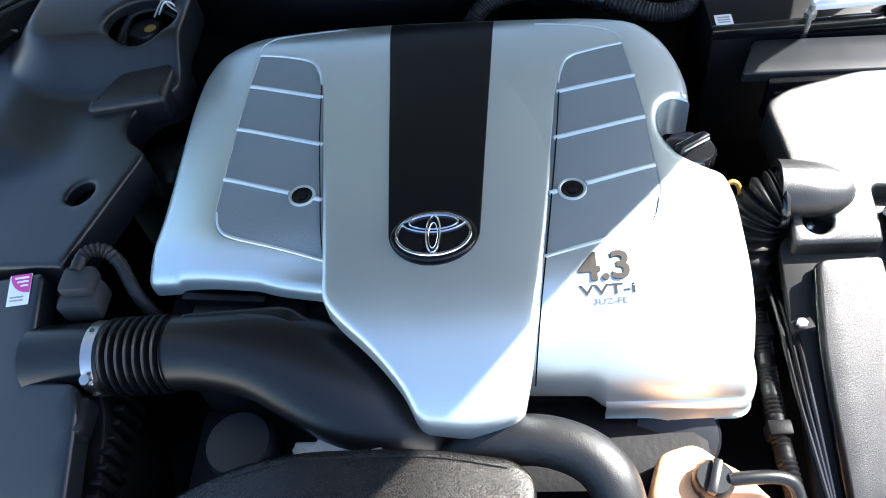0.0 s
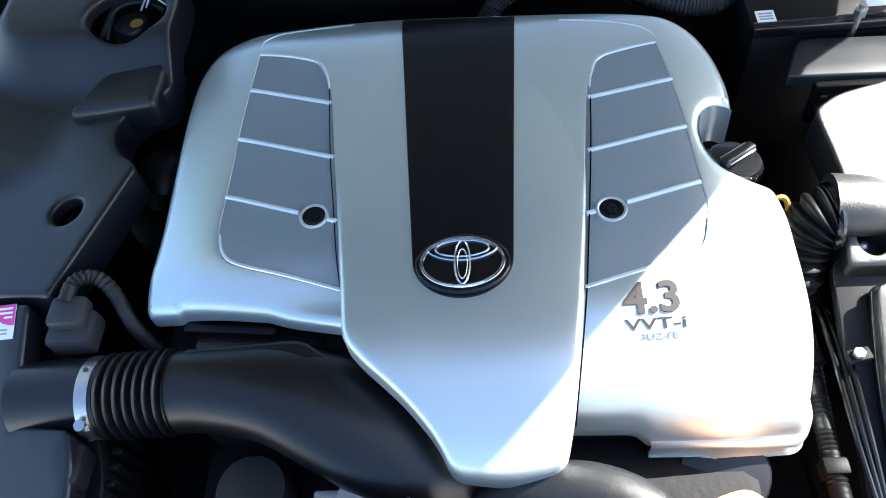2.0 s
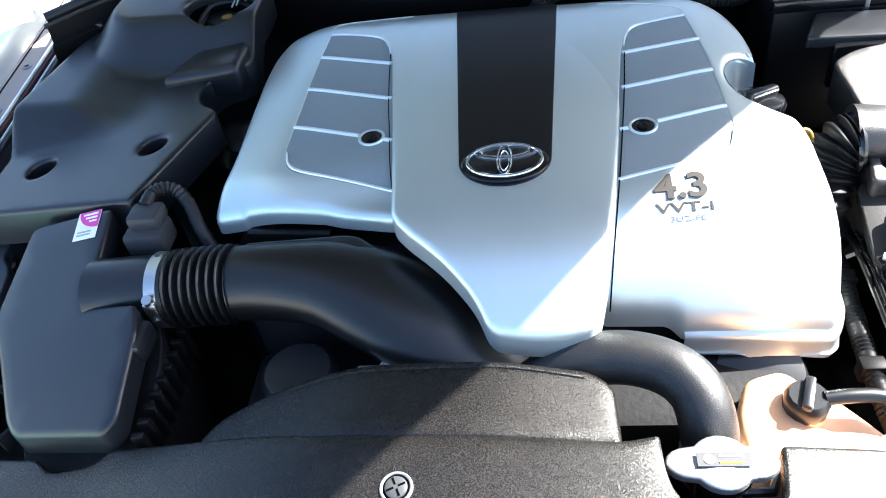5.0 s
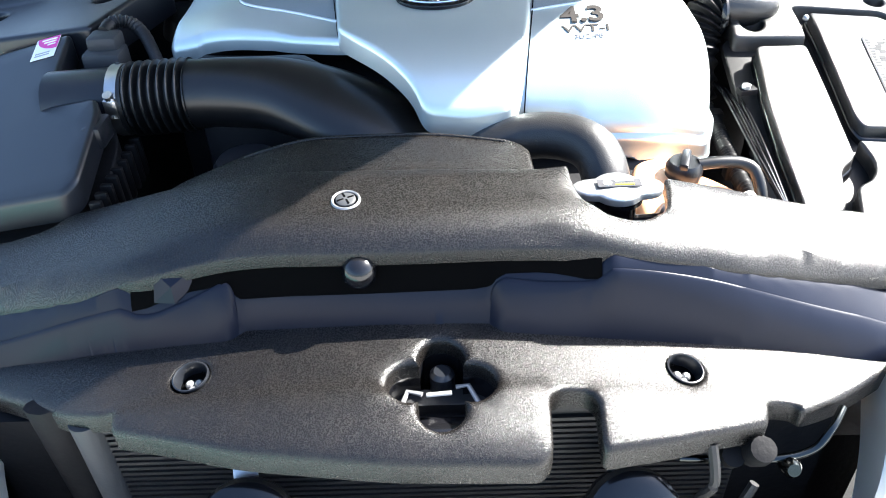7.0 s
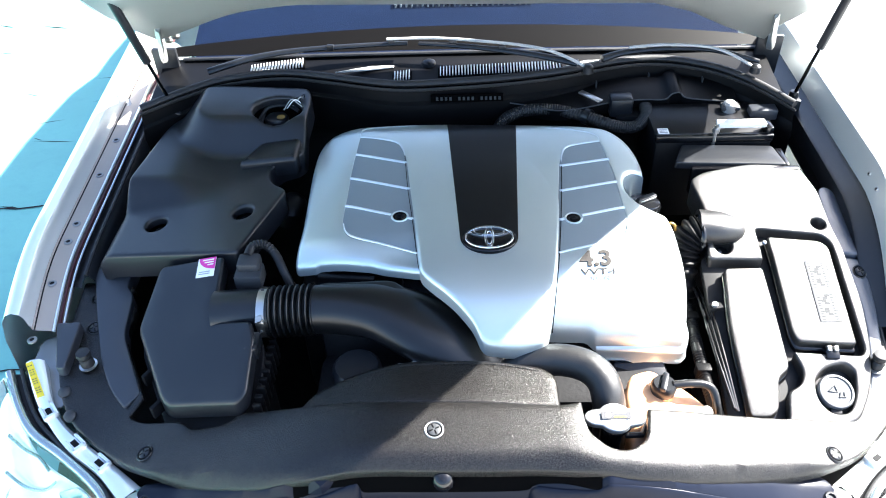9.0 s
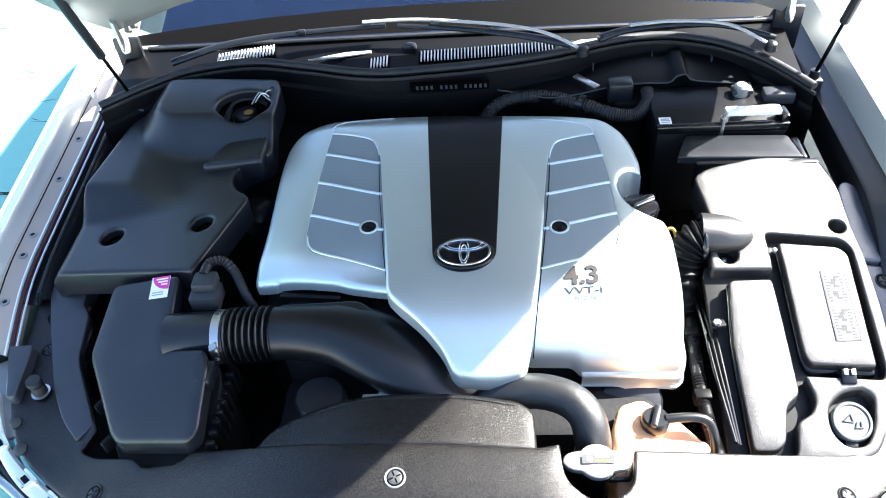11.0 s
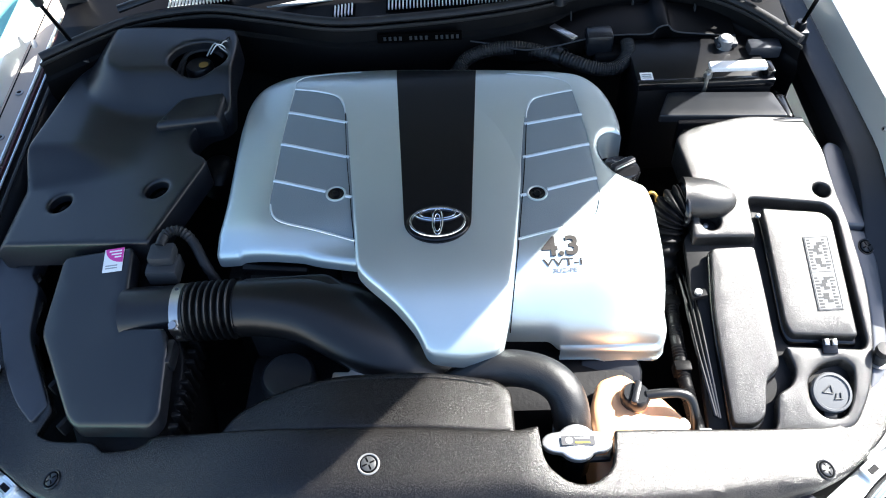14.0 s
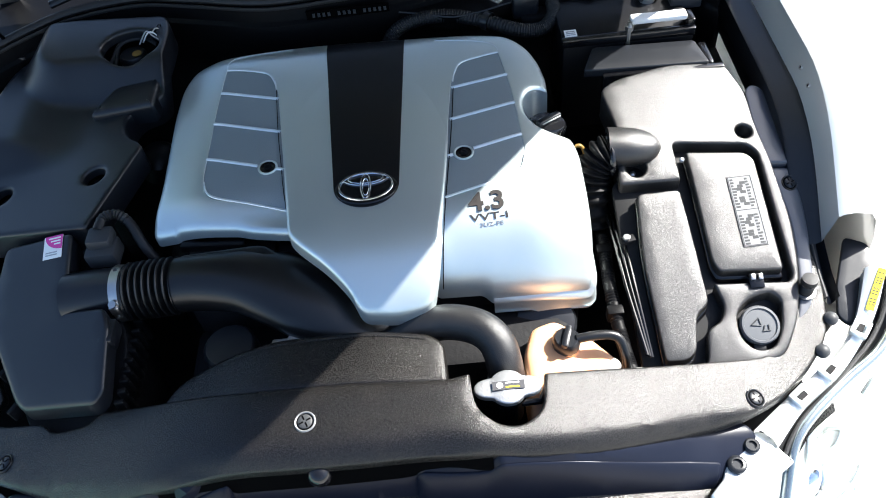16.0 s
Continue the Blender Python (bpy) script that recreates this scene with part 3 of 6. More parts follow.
def cowl():
    c = thing("cowl_panel", "black plastic cowl panel with slotted air vents below the windscreen", "cowl panel")
    front = spline([(-0.748, 1.09), (-0.72, 1.108), (-0.65, 1.152), (-0.574, 1.186), (-0.446, 1.199), (-0.33, 1.170), (-0.19, 1.132), (-0.058, 1.136), (0.066, 1.150), (0.188, 1.176), (0.319, 1.220), (0.421, 1.230), (0.52, 1.20), (0.596, 1.14), (0.66, 1.05)], 6)
    tube = [(p[0], p[1], seal_z(p[0]) + 0.008) for p in front]
    part("rubber_seal", sweep(tube, (0.009, 0.008), 10), RUBBER, c, "wavy black rubber bonnet seal")
    part("seal_lip", sweep([(p[0], p[1] - 0.013, seal_z(p[0]) - 0.001) for p in front], (0.0025, 0.004), 8), RUBBER, c)
    base = lambda x: (1.262 + 0.03 * ((x - MID) / 0.7) ** 2, 1.006 - 0.02 * ((x - MID) / 0.7) ** 2)  # noqa: E731
    way = lambda p, f: p[1] + 0.016 + (max(base(p[0])[0], p[1] + 0.02) - p[1] - 0.016) * f  # noqa: E731
    rows = [[(p[0], p[1] - 0.012, seal_z(p[0]) - 0.03) for p in front], [(p[0], p[1] - 0.008, seal_z(p[0]) - 0.004) for p in front],
            [(p[0], p[1] + 0.004, seal_z(p[0]) + 0.002) for p in front], [(p[0], way(p, 0), seal_z(p[0]) - 0.008) for p in front],
            [(p[0], way(p, 0.25), seal_z(p[0]) - 0.006) for p in front], [(p[0], way(p, 0.6), seal_z(p[0]) + 0.004) for p in front], [(p[0], way(p, 0.85), base(p[0])[1] - 0.004) for p in front], [(p[0], way(p, 1), base(p[0])[1]) for p in front]]
    part("panel", loft(rows), COWL, c)
    lower = [[(p[0], p[1] - 0.012, seal_z(p[0]) - 0.03) for p in front], [(p[0], p[1] - 0.020, seal_z(p[0]) - 0.036) for p in front], [(p[0], p[1] - 0.024, seal_z(p[0]) - 0.062) for p in front], [(p[0], p[1] - 0.010, 0.86) for p in front]]
    part("front_lip", loft(lower), COWL, c)
    edge = spline([(0.066, 1.128, 0.948), (0.112, 1.118, 0.945), (0.166, 1.100, 0.943), (0.222, 1.104, 0.945), (0.29, 1.118, 0.950), (0.357, 1.122, 0.953), (0.405, 1.121, 0.953), (0.422, 1.128, 0.962), (0.440, 1.130, 0.964), (0.456, 1.122, 0.955), (0.53, 1.115, 0.950), (0.565, 1.113, 0.948)], 5)
    part("front_shelf", loft([[(p[0], p[1] + 0.08, p[2] + 0.012) for p in edge], edge, [(p[0], p[1] + 0.004, p[2] - 0.03) for p in edge]]), COWL, c, "black shelf below the seal")
    part("lip_edge", sweep(edge, 0.0016, 6), GREY, c, "thin moulded edge")
    for x in (0.262, 0.385, 0.50):
        y = min(front, key=lambda p: abs(p[0] - x))[1]
        part("stiffener", block(x - 0.0010, x + 0.0010, y - 0.030, y - 0.020, 0.952, 0.972, 0.0), GREY, c)
    for x0, x1, y0, y1 in ((-0.524, -0.409, 1.219, 1.241), (-0.190, -0.158, 1.164, 1.171), (-0.088, 0.180, 1.183, 1.199)):
        k = round((x1 - x0) / 0.0068)
        part("vent_bed", loft([[(x0 - 0.006, y0 - 0.016, seal_z(x0) + 0.000), (x1 + 0.006, y1 - 0.016, seal_z(x1) + 0.000)],
                               [(x0 - 0.006, y0 + 0.018, seal_z(x0) + 0.008), (x1 + 0.006, y1 + 0.018, seal_z(x1) + 0.008)]]), VOID, c)
        # slats are white: the sun on the black vents is put into their colour
        for i in range(k + 1):
            t = i / k
            x, y = x0 + (x1 - x0) * t, y0 + (y1 - y0) * t
            part("slat", block(-0.0011, 0.0011, -0.013, 0.013, -0.003, 0.003, 0.0, pose(x, y, seal_z(x) + 0.009, 12)), WHITE, c)
    # two thin pale plates painted as patches of sunlight on the black cowl
    for x0, y0, x1, y1 in ((-0.330, 1.198, -0.195, 1.216), (0.186, 1.200, 0.275, 1.222)):
        m = [(x0, y0), (x0 + (x1 - x0) * 0.5, (y0 + y1) / 2 - 0.004), (x1, y1 - 0.003), (x1, y1 + 0.004), (x0 + (x1 - x0) * 0.6, y1 + 0.002)]
        part("sun_patch", shell(rounded([(*p, 0.004) for p in m], 0.004, 3), lambda x, y: seal_z(x) + 0.004 + 0.1 * (y - 1.19), 0.001, 0.002, grid=0.02), LIGHTGREY, c, "pale patch painted as sun on the cowl")
    part("knob", lathe([(0.016, -0.01), (0.015, 0.004), (0.009, 0.008), (0, 0.009)], pose(-0.115, 1.226, 0.998), 20), BLACK, c)
    part("windscreen_trim", sweep([(x, base(x)[0] - 0.004, base(x)[1] + 0.003) for x in [-0.70 + 0.05 * k for k in range(28)]], (0.006, 0.004), 8), RUBBER, c)


cowl()


def wiper(blade, arm, clips=()):
    w = thing("wiper", "black wiper arm and blade resting at the windscreen's foot", "wiper", "wipers")
    part("blade", sweep(spline(blade, 6), lambda t: (0.010 - 0.004 * t, 0.008 - 0.003 * t), 10), BLACK, w)
    if arm:
        # pale grey arm: the sunlight on it is put into the colour
        part("arm", sweep(spline(arm, 6), (0.0045, 0.003), 8), LIGHTGREY, w, "arm in pale grey painted as sun on it")
        part("pivot_cap", lathe([(0.012, -0.01), (0.011, 0.004), (0.007, 0.008), (0, 0.009)], pose(*arm[0]), 16), BLACK, w)
    for x, y, z in clips:
        part("claw", block(-0.008, 0.008, -0.004, 0.004, -0.006, 0.009, 0.002, pose(x, y, z)), BLACK, w)


wiper([(-0.62, 1.205, 1.000), (-0.53, 1.225, 1.018), (-0.461, 1.236, 1.026), (-0.39, 1.244, 1.030), (-0.265, 1.250, 1.034), (-0.164, 1.253, 1.036)], None, [(-0.34, 1.242, 1.033), (-0.2, 1.252, 1.036)])
wiper([(0.215, 1.170, 1.020), (0.108, 1.200, 1.030), (-0.013, 1.226, 1.036), (-0.137, 1.242, 1.040)], [(0.236, 1.150, 1.018), (0.17, 1.180, 1.040), (0.098, 1.204, 1.048), (-0.012, 1.230, 1.050), (-0.11, 1.247, 1.050), (-0.21, 1.250, 1.048)], [(0.05, 1.214, 1.036), (-0.06, 1.236, 1.040)])
wiper([(0.27, 1.180, 1.024), (0.325, 1.198, 1.030), (0.424, 1.204, 1.034), (0.518, 1.198, 1.030), (0.612, 1.170, 1.015)], [(0.60, 1.150, 1.010), (0.52, 1.184, 1.040), (0.42, 1.196, 1.046), (0.33, 1.192, 1.044)], [(0.43, 1.202, 1.036), (0.36, 1.2, 1.034)])


def vin_plate():
    v = thing("number_stamping", "row of small stamped marks on the dark bulkhead", "stamping")
    part("strip", block(-0.110, 0.050, 1.112, 1.118, 0.962, 0.980, 0.001), VOID, v)
    for k in range(15):
        if k not in (4, 9):
            x = -0.098 + 0.0098 * k
            part("mark", block(x, x + 0.0050, 1.1108, 1.112, 0.967, 0.975, 0.0), GREY, v)


vin_plate()


FRONT_MID = -0.015  # middle line of the nose


def lamp_plane(x, y):
    return 0.956 + 0.938 * x + 1.191 * y


def front_end():
    """Bumper round the grille opening, headlamps, and the painted rails between headlamps and black cover."""
    flip = lambda p: (2 * FRONT_MID - p[0], p[1], p[2])  # noqa: E731
    keys = [  # inner edge, ridge, outer edge
        [(-0.486, 0.212, 0.716), (-0.506, 0.192, 0.708), (-0.618, 0.268, 0.690)],
        [(-0.462, 0.150, 0.696), (-0.490, 0.138, 0.690), (-0.600, 0.205, 0.640)],
        [(-0.432, 0.095, 0.666), (-0.464, 0.082, 0.660), (-0.572, 0.146, 0.594)],
        [(-0.386, 0.056, 0.644), (-0.424, 0.036, 0.640), (-0.530, 0.088, 0.562)],
        [(-0.320, 0.036, 0.635), (-0.350, 0.006, 0.631), (-0.440, -0.02, 0.530)],
        [(-0.200, 0.020, 0.629), (-0.215, -0.016, 0.625), (-0.24, -0.09, 0.500)]]
    lines = []
    for j in range(3):
        line = [k[j] for k in keys] + [flip(k[j]) for k in reversed(keys)]
        lines.append([np.array(p) for p in spline(line, 8)])
    edge, ridge, outer = lines
    between = lambda t, lift: [a + (b - a) * t + (0, 0, lift) for a, b in zip(edge, ridge)]  # noqa: E731
    face = lambda t, lift: [a + (b - a) * t + (0, 0, lift) for a, b in zip(ridge, outer)]  # noqa: E731
    skirt = [p + (0, 0.02, -0.07) for p in edge]
    low = [np.array((p[0] * 1.02, p[1] + 0.02, 0.25)) for p in outer]
    part("bumper", loft([skirt, [p + (0, 0.003, -0.012) for p in edge], edge, between(0.22, 0.007), between(0.42, 0.006), between(0.52, -0.003), between(0.74, -0.002), between(0.82, 0.006), between(0.98, 0.008),
                         face(0.06, 0.004), face(0.14, -0.002), face(0.3, 0.008), face(0.6, 0.012), face(0.85, 0.006), outer, low]), PAINT, car, "pale silver front bumper round an open grille")
    for side in (-1, 1):
        mirror = (lambda p: tuple(p)) if side < 0 else flip
        flat = (lambda f: f) if side < 0 else (lambda f: (lambda x, y: f(2 * FRONT_MID - x, y)))
        plan = lambda pts: [((p[0] if side < 0 else 2 * FRONT_MID - p[0]), *p[1:]) for p in pts]  # noqa: E731
        # lamp
        h = thing("headlamp", "large clear headlamp with chromed reflector beside the bumper", "headlamp", "headlamps")
        rim = [(-0.612, 0.232), (-0.630, 0.279), (-0.664, 0.314), (-0.732, 0.362), (-0.797, 0.404), (-0.838, 0.452), (-0.872, 0.510), (-0.905, 0.50), (-0.930, 0.42), (-0.880, 0.300), (-0.771, 0.224), (-0.692, 0.179), (-0.618, 0.138), (-0.534, 0.100), (-0.577, 0.157)]
        bulge = flat(lambda x, y: lamp_plane(x, y) + 0.016 * math.exp(-((x + 0.73) / 0.16) ** 2) + 0.02 * smooth(-0.80, -0.92, x) + 0.012 * smooth(0.30, 0.42, y))
        clear = shell(rounded(plan([(*p, 0.03) for p in rim]), 0.03, 4), bulge, 0.004, 0.004, grid=0.025)
        g = part("lens", clear, LENS, h, "clear plastic lens")
        g.visible_shadow = False
        cen = Vector((-0.735, 0.29))
        bed = shell(rounded(plan([(*(cen + (Vector(p) - cen) * 0.97), 0.03) for p in rim]), 0.03, 4), lambda x, y: bulge(x, y) - 0.030 - 0.006 * math.sin(60 * (x - side * 0.4 * y)), 0.006, 0.02, grid=0.012)
        part("reflector", bed, REFLECTOR, h, "chromed reflector bowl")
        for x, y, r in ((-0.660, 0.265, 0.036), (-0.745, 0.270, 0.045), (-0.845, 0.365, 0.045)):
            at = Vector(mirror((x, y, lamp_plane(x, y) - 0.026)))
            part("lamp_unit", lathe([(r, 0.022), (r * 1.08, 0.0), (r, -0.004), (r * 0.62, 0.008), (r * 0.3, -0.008), (0, -0.010)], look(at, at + Vector((side * 0.25, -1, 0.9))), 24), CHROME, h)
        for k in range(4):
            line = [mirror((-0.575 - 0.055 * q - 0.004 * k, 0.140 + 0.032 * q + 0.016 * k, 0)) for q in range(4)]
            part("flute", sweep([(p[0], p[1], bulge(p[0], p[1]) - 0.008) for p in line], (0.0025, 0.002), 6), REFLECTOR, h)
        ring = [(-0.745, 0.337), (-0.698, 0.328), (-0.653, 0.298), (-0.649, 0.270), (-0.683, 0.276), (-0.722, 0.302)]
        mid = sum((Vector(p) for p in ring), Vector((0, 0))) / 6
        inner = [tuple(mid + (Vector(p) - mid) * 0.52) for p in ring]
        part("inner_frame", shell(rounded(plan(ring), 0.006, 3), lambda x, y: bulge(x, y) - 0.013, 0.003, 0.006, [rounded(plan(inner), 0.004, 3)], 0.015), BEZEL, h, "grey inner frame round a lamp")
        for line in (((-0.880, 0.400), (-0.835, 0.372), (-0.781, 0.350), (-0.750, 0.348)), ((-0.870, 0.440), (-0.830, 0.412), (-0.790, 0.388), (-0.765, 0.365)), ((-0.760, 0.290), (-0.735, 0.262), (-0.700, 0.240), (-0.660, 0.225))):
            path = spline([mirror((*p, 0)) for p in line], 6)
            part("inner_ridge", sweep([(p[0], p[1], bulge(p[0], p[1]) - 0.011) for p in path], (0.004, 0.002), 6), BEZEL, h, "grey ridge inside the lamp")
        bead = [np.array(p) for p in spline([mirror(p) for p in ((-0.600, 0.200, 0.650), (-0.612, 0.236, 0.672), (-0.631, 0.284, 0.704), (-0.667, 0.321, 0.716), (-0.734, 0.370, 0.720), (-0.800, 0.413, 0.726), (-0.842, 0.462, 0.738), (-0.878, 0.525, 0.758))], 6)]
        part("bezel", sweep(bead, (0.0085, 0.009), 12), BEZEL, h, "satin chrome bezel along the lamp")
        low_row = [np.array(mirror((*p, lamp_plane(*p) - 0.012))) for p in ((-0.470, 0.030), (-0.500, 0.062), (-0.528, 0.094), (-0.618, 0.134), (-0.692, 0.175), (-0.771, 0.220), (-0.880, 0.296), (-0.935, 0.41), (-0.93, 0.52))]
        skin = [[p + (0, 0.006, 0.004) for p in low_row], [p + (side * 0.006, -0.008, 0.008) for p in low_row], [p + (side * 0.02, -0.06, -0.04) for p in low_row], [np.array((p[0] + side * 0.03, p[1] - 0.08, 0.28)) for p in low_row]]
        part("bumper_corner", loft(skin), PAINT, car)
        # rail
        out = [np.array(mirror(p)) for p in spline([(-0.598, 0.272, 0.732), (-0.653, 0.325, 0.735), (-0.722, 0.373, 0.737), (-0.775, 0.425, 0.742), (-0.812, 0.472, 0.755), (-0.838, 0.525, 0.785)], 6)]
        inn = [np.array(mirror(p)) for p in spline([(-0.572, 0.300, 0.732), (-0.628, 0.340, 0.735), (-0.690, 0.382, 0.737), (-0.745, 0.424, 0.742), (-0.778, 0.466, 0.755), (-0.806, 0.530, 0.785)], 6)]
        rail = part("headlamp_rail", loft([[p + (0, 0, -0.04) for p in inn], inn, [a * 0.75 + b * 0.25 + (0, 0, 0.005) for a, b in zip(inn, out)], [a * 0.3 + b * 0.7 + (0, 0, 0.005) for a, b in zip(inn, out)], out, [p + (0, 0, -0.014) for p in out]]), PAINT, car, "wavy painted rail with hooked clips")
        wall = [p + (0, 0, -0.013) for p in out]
        n = len(wall)
        bead_n = [bead[min(len(bead) - 1, 6 + round(k * (len(bead) - 7) / (n - 1)))] for k in range(n)]
        part("groove", loft([wall, [a * 0.6 + b * 0.4 + (0, 0, -0.014) for a, b in zip(wall, bead_n)], [b + (0, 0, -0.006) for b in bead_n]]), RUBBER, rail, "dark rubber groove beside the rail")
        part("groove_lip", sweep([a * 0.62 + b * 0.38 + (0, 0, 0.0) for a, b in zip(wall, bead_n)], (0.004, 0.005), 8), RUBBER, rail)
        for k in (7, 12, 20):
            p = (inn[k] + out[k]) / 2
            d = out[k + 1] - out[k - 1]
            m = Matrix.Translation(Vector(p.tolist()) + Vector((0, 0, 0.007))) @ pose(0, 0, 0, 0, 0, math.degrees(math.atan2(d[1], d[0])))
            clip = part("rail_clip", merge(block(-0.016, 0.016, -0.013, -0.007, -0.004, 0.005, 0.0015, m), block(-0.016, 0.016, 0.007, 0.013, -0.004, 0.005, 0.0015, m), block(-0.017, -0.010, -0.012, 0.012, -0.004, 0.005, 0.0015, m)), PAINT, rail)
            part("clip_hole", block(-0.007, 0.010, -0.0045, 0.0045, -0.004, 0.0006, 0.0, m), DARK, rail)
        part("wing_bracket", shell(rounded(plan([(-0.842, 0.53), (-0.835, 0.585), (-0.800, 0.600), (-0.765, 0.520), (-0.752, 0.470), (-0.770, 0.452), (-0.790, 0.470)]), 0.01, 3), flat(lambda x, y: 0.742 + 0.28 * (y - 0.46)), 0.003, 0.002), DIMSTEEL if side < 0 else BLACK, car, "inner bracket of the wing")
        # tab with two black bolts
        tab_z = flat(lambda x, y: 0.729 - 0.55 * max(0.0, 0.222 - y) - 0.8 * max(0.0, -0.592 - x))
        tab = rounded(plan([(-0.622, 0.258, 0.004), (-0.600, 0.272, 0.004), (-0.592, 0.292, 0.01), (-0.572, 0.300, 0.01), (-0.545, 0.284, 0.01), (-0.517, 0.256, 0.008), (-0.507, 0.232, 0.006), (-0.484, 0.212, 0.003), (-0.508, 0.170, 0.003), (-0.545, 0.200, 0.02)]), 0.008, 4)
        t = part("bumper_tab", shell(tab, tab_z, 0.004, 0.006, grid=0.012), PAINT, car, "painted tab with two black bolts")
        for x, y, r in ((-0.559, 0.275, 0.0115), (-0.530, 0.249, 0.0135)):
            q = mirror((x, y, 0))
            part("tab_bolt", lathe([(r, -0.003), (r, 0.004), (r * 0.8, 0.006), (r * 0.55, 0.006), (r * 0.5, 0.003), (0, 0.003)], on(tab_z, q[0], q[1], 0.001), 18), BLACK, t)


front_end()


def yellow_label(side):
    y = thing("warning_label", "yellow warning label with dark print on the painted edge", "label", "yellow labels")
    m = pose(FRONT_MID + side * 0.797, 0.493, 0.7755, 22, 0, side * 32 * -1)
    part("sheet", block(-0.0058, 0.0058, -0.036, 0.036, 0, 0.0008, 0.0, m), YELLOW, y)
    for k in range(14):
        for x0, x1 in ((-0.0042, -0.0010), (0.0004, 0.0036)):
            if (k * 7 + round(x0 * 1000)) % 4:
                part("print", block(x0, x1, -0.032 + 0.0046 * k, -0.0302 + 0.0046 * k, 0.0008, 0.0011, 0.0, m), INK, y)


yellow_label(-1), yellow_label(1)


# ---- black covers round the engine ----
def crown(x):
    return 0.888 - 0.118 * smooth(0.12, 0.62, abs(x - MID * 0.5)) - 0.022 * smooth(0.5, 0.68, abs(x - MID * 0.5))


def front_crease(x):
    return 0.250 + 0.13 * (x - MID) ** 2 - 0.012 * smooth(0.16, 0.24, abs(x + 0.072)) + 0.02 * smooth(0.3, 0.5, abs(x - MID))


def cover_z(x, y):
    top = crown(x) + 0.20 * max(0.0, min(y, 0.75) - 0.37) - 0.16 * max(0.0, 0.33 - y)
    return top + 0.002 * math.exp(-((y - 0.285) / 0.006) ** 2) - 0.012 * smooth(0.012, -0.004, y - front_crease(x))


def plate_z(x, y):
    return 0.777 + 0.10 * (y - 0.16) - 0.30 * (x - MID) ** 2 - 0.02 * smooth(0.12, 0.05, y) + 0.004 * math.exp(-((y - 0.142) / 0.01) ** 2)


def face_foot(x):
    side = smooth(0.120, 0.136, abs(x + 0.072))
    return 0.213 - 0.02 * x + 0.05 * (x - MID) ** 2 + 0.010 * (1 - side)


def band_z(x, y):
    """The smooth front face below the crease, with raised pads at both sides of the air slot and a rolled lower lip."""
    side = smooth(0.118, 0.136, abs(x + 0.072 - 0.10 * (0.225 - y)))
    yc = front_crease(x)
    top = crown(x) - 0.029 - 0.016 * smooth(0.240, 0.222, abs(x + 0.072)) - 0.012 * (1 - side)
    top -= 0.008 * smooth(0.44, 0.50, abs(x - FRONT_MID))
    foot = plate_z(x, 0.205) - 0.014
    y1 = face_foot(x)
    t = min(1.0, max(0.0, (yc - 0.004 - y) / (yc - 0.004 - y1)))
    fall = 0.50 * min(t, 0.72) / 0.72 + 0.50 * smooth(0.66, 1.0, t)
    return top * (1 - fall) + foot * fall + 0.004 * side * math.sin(math.pi * t)


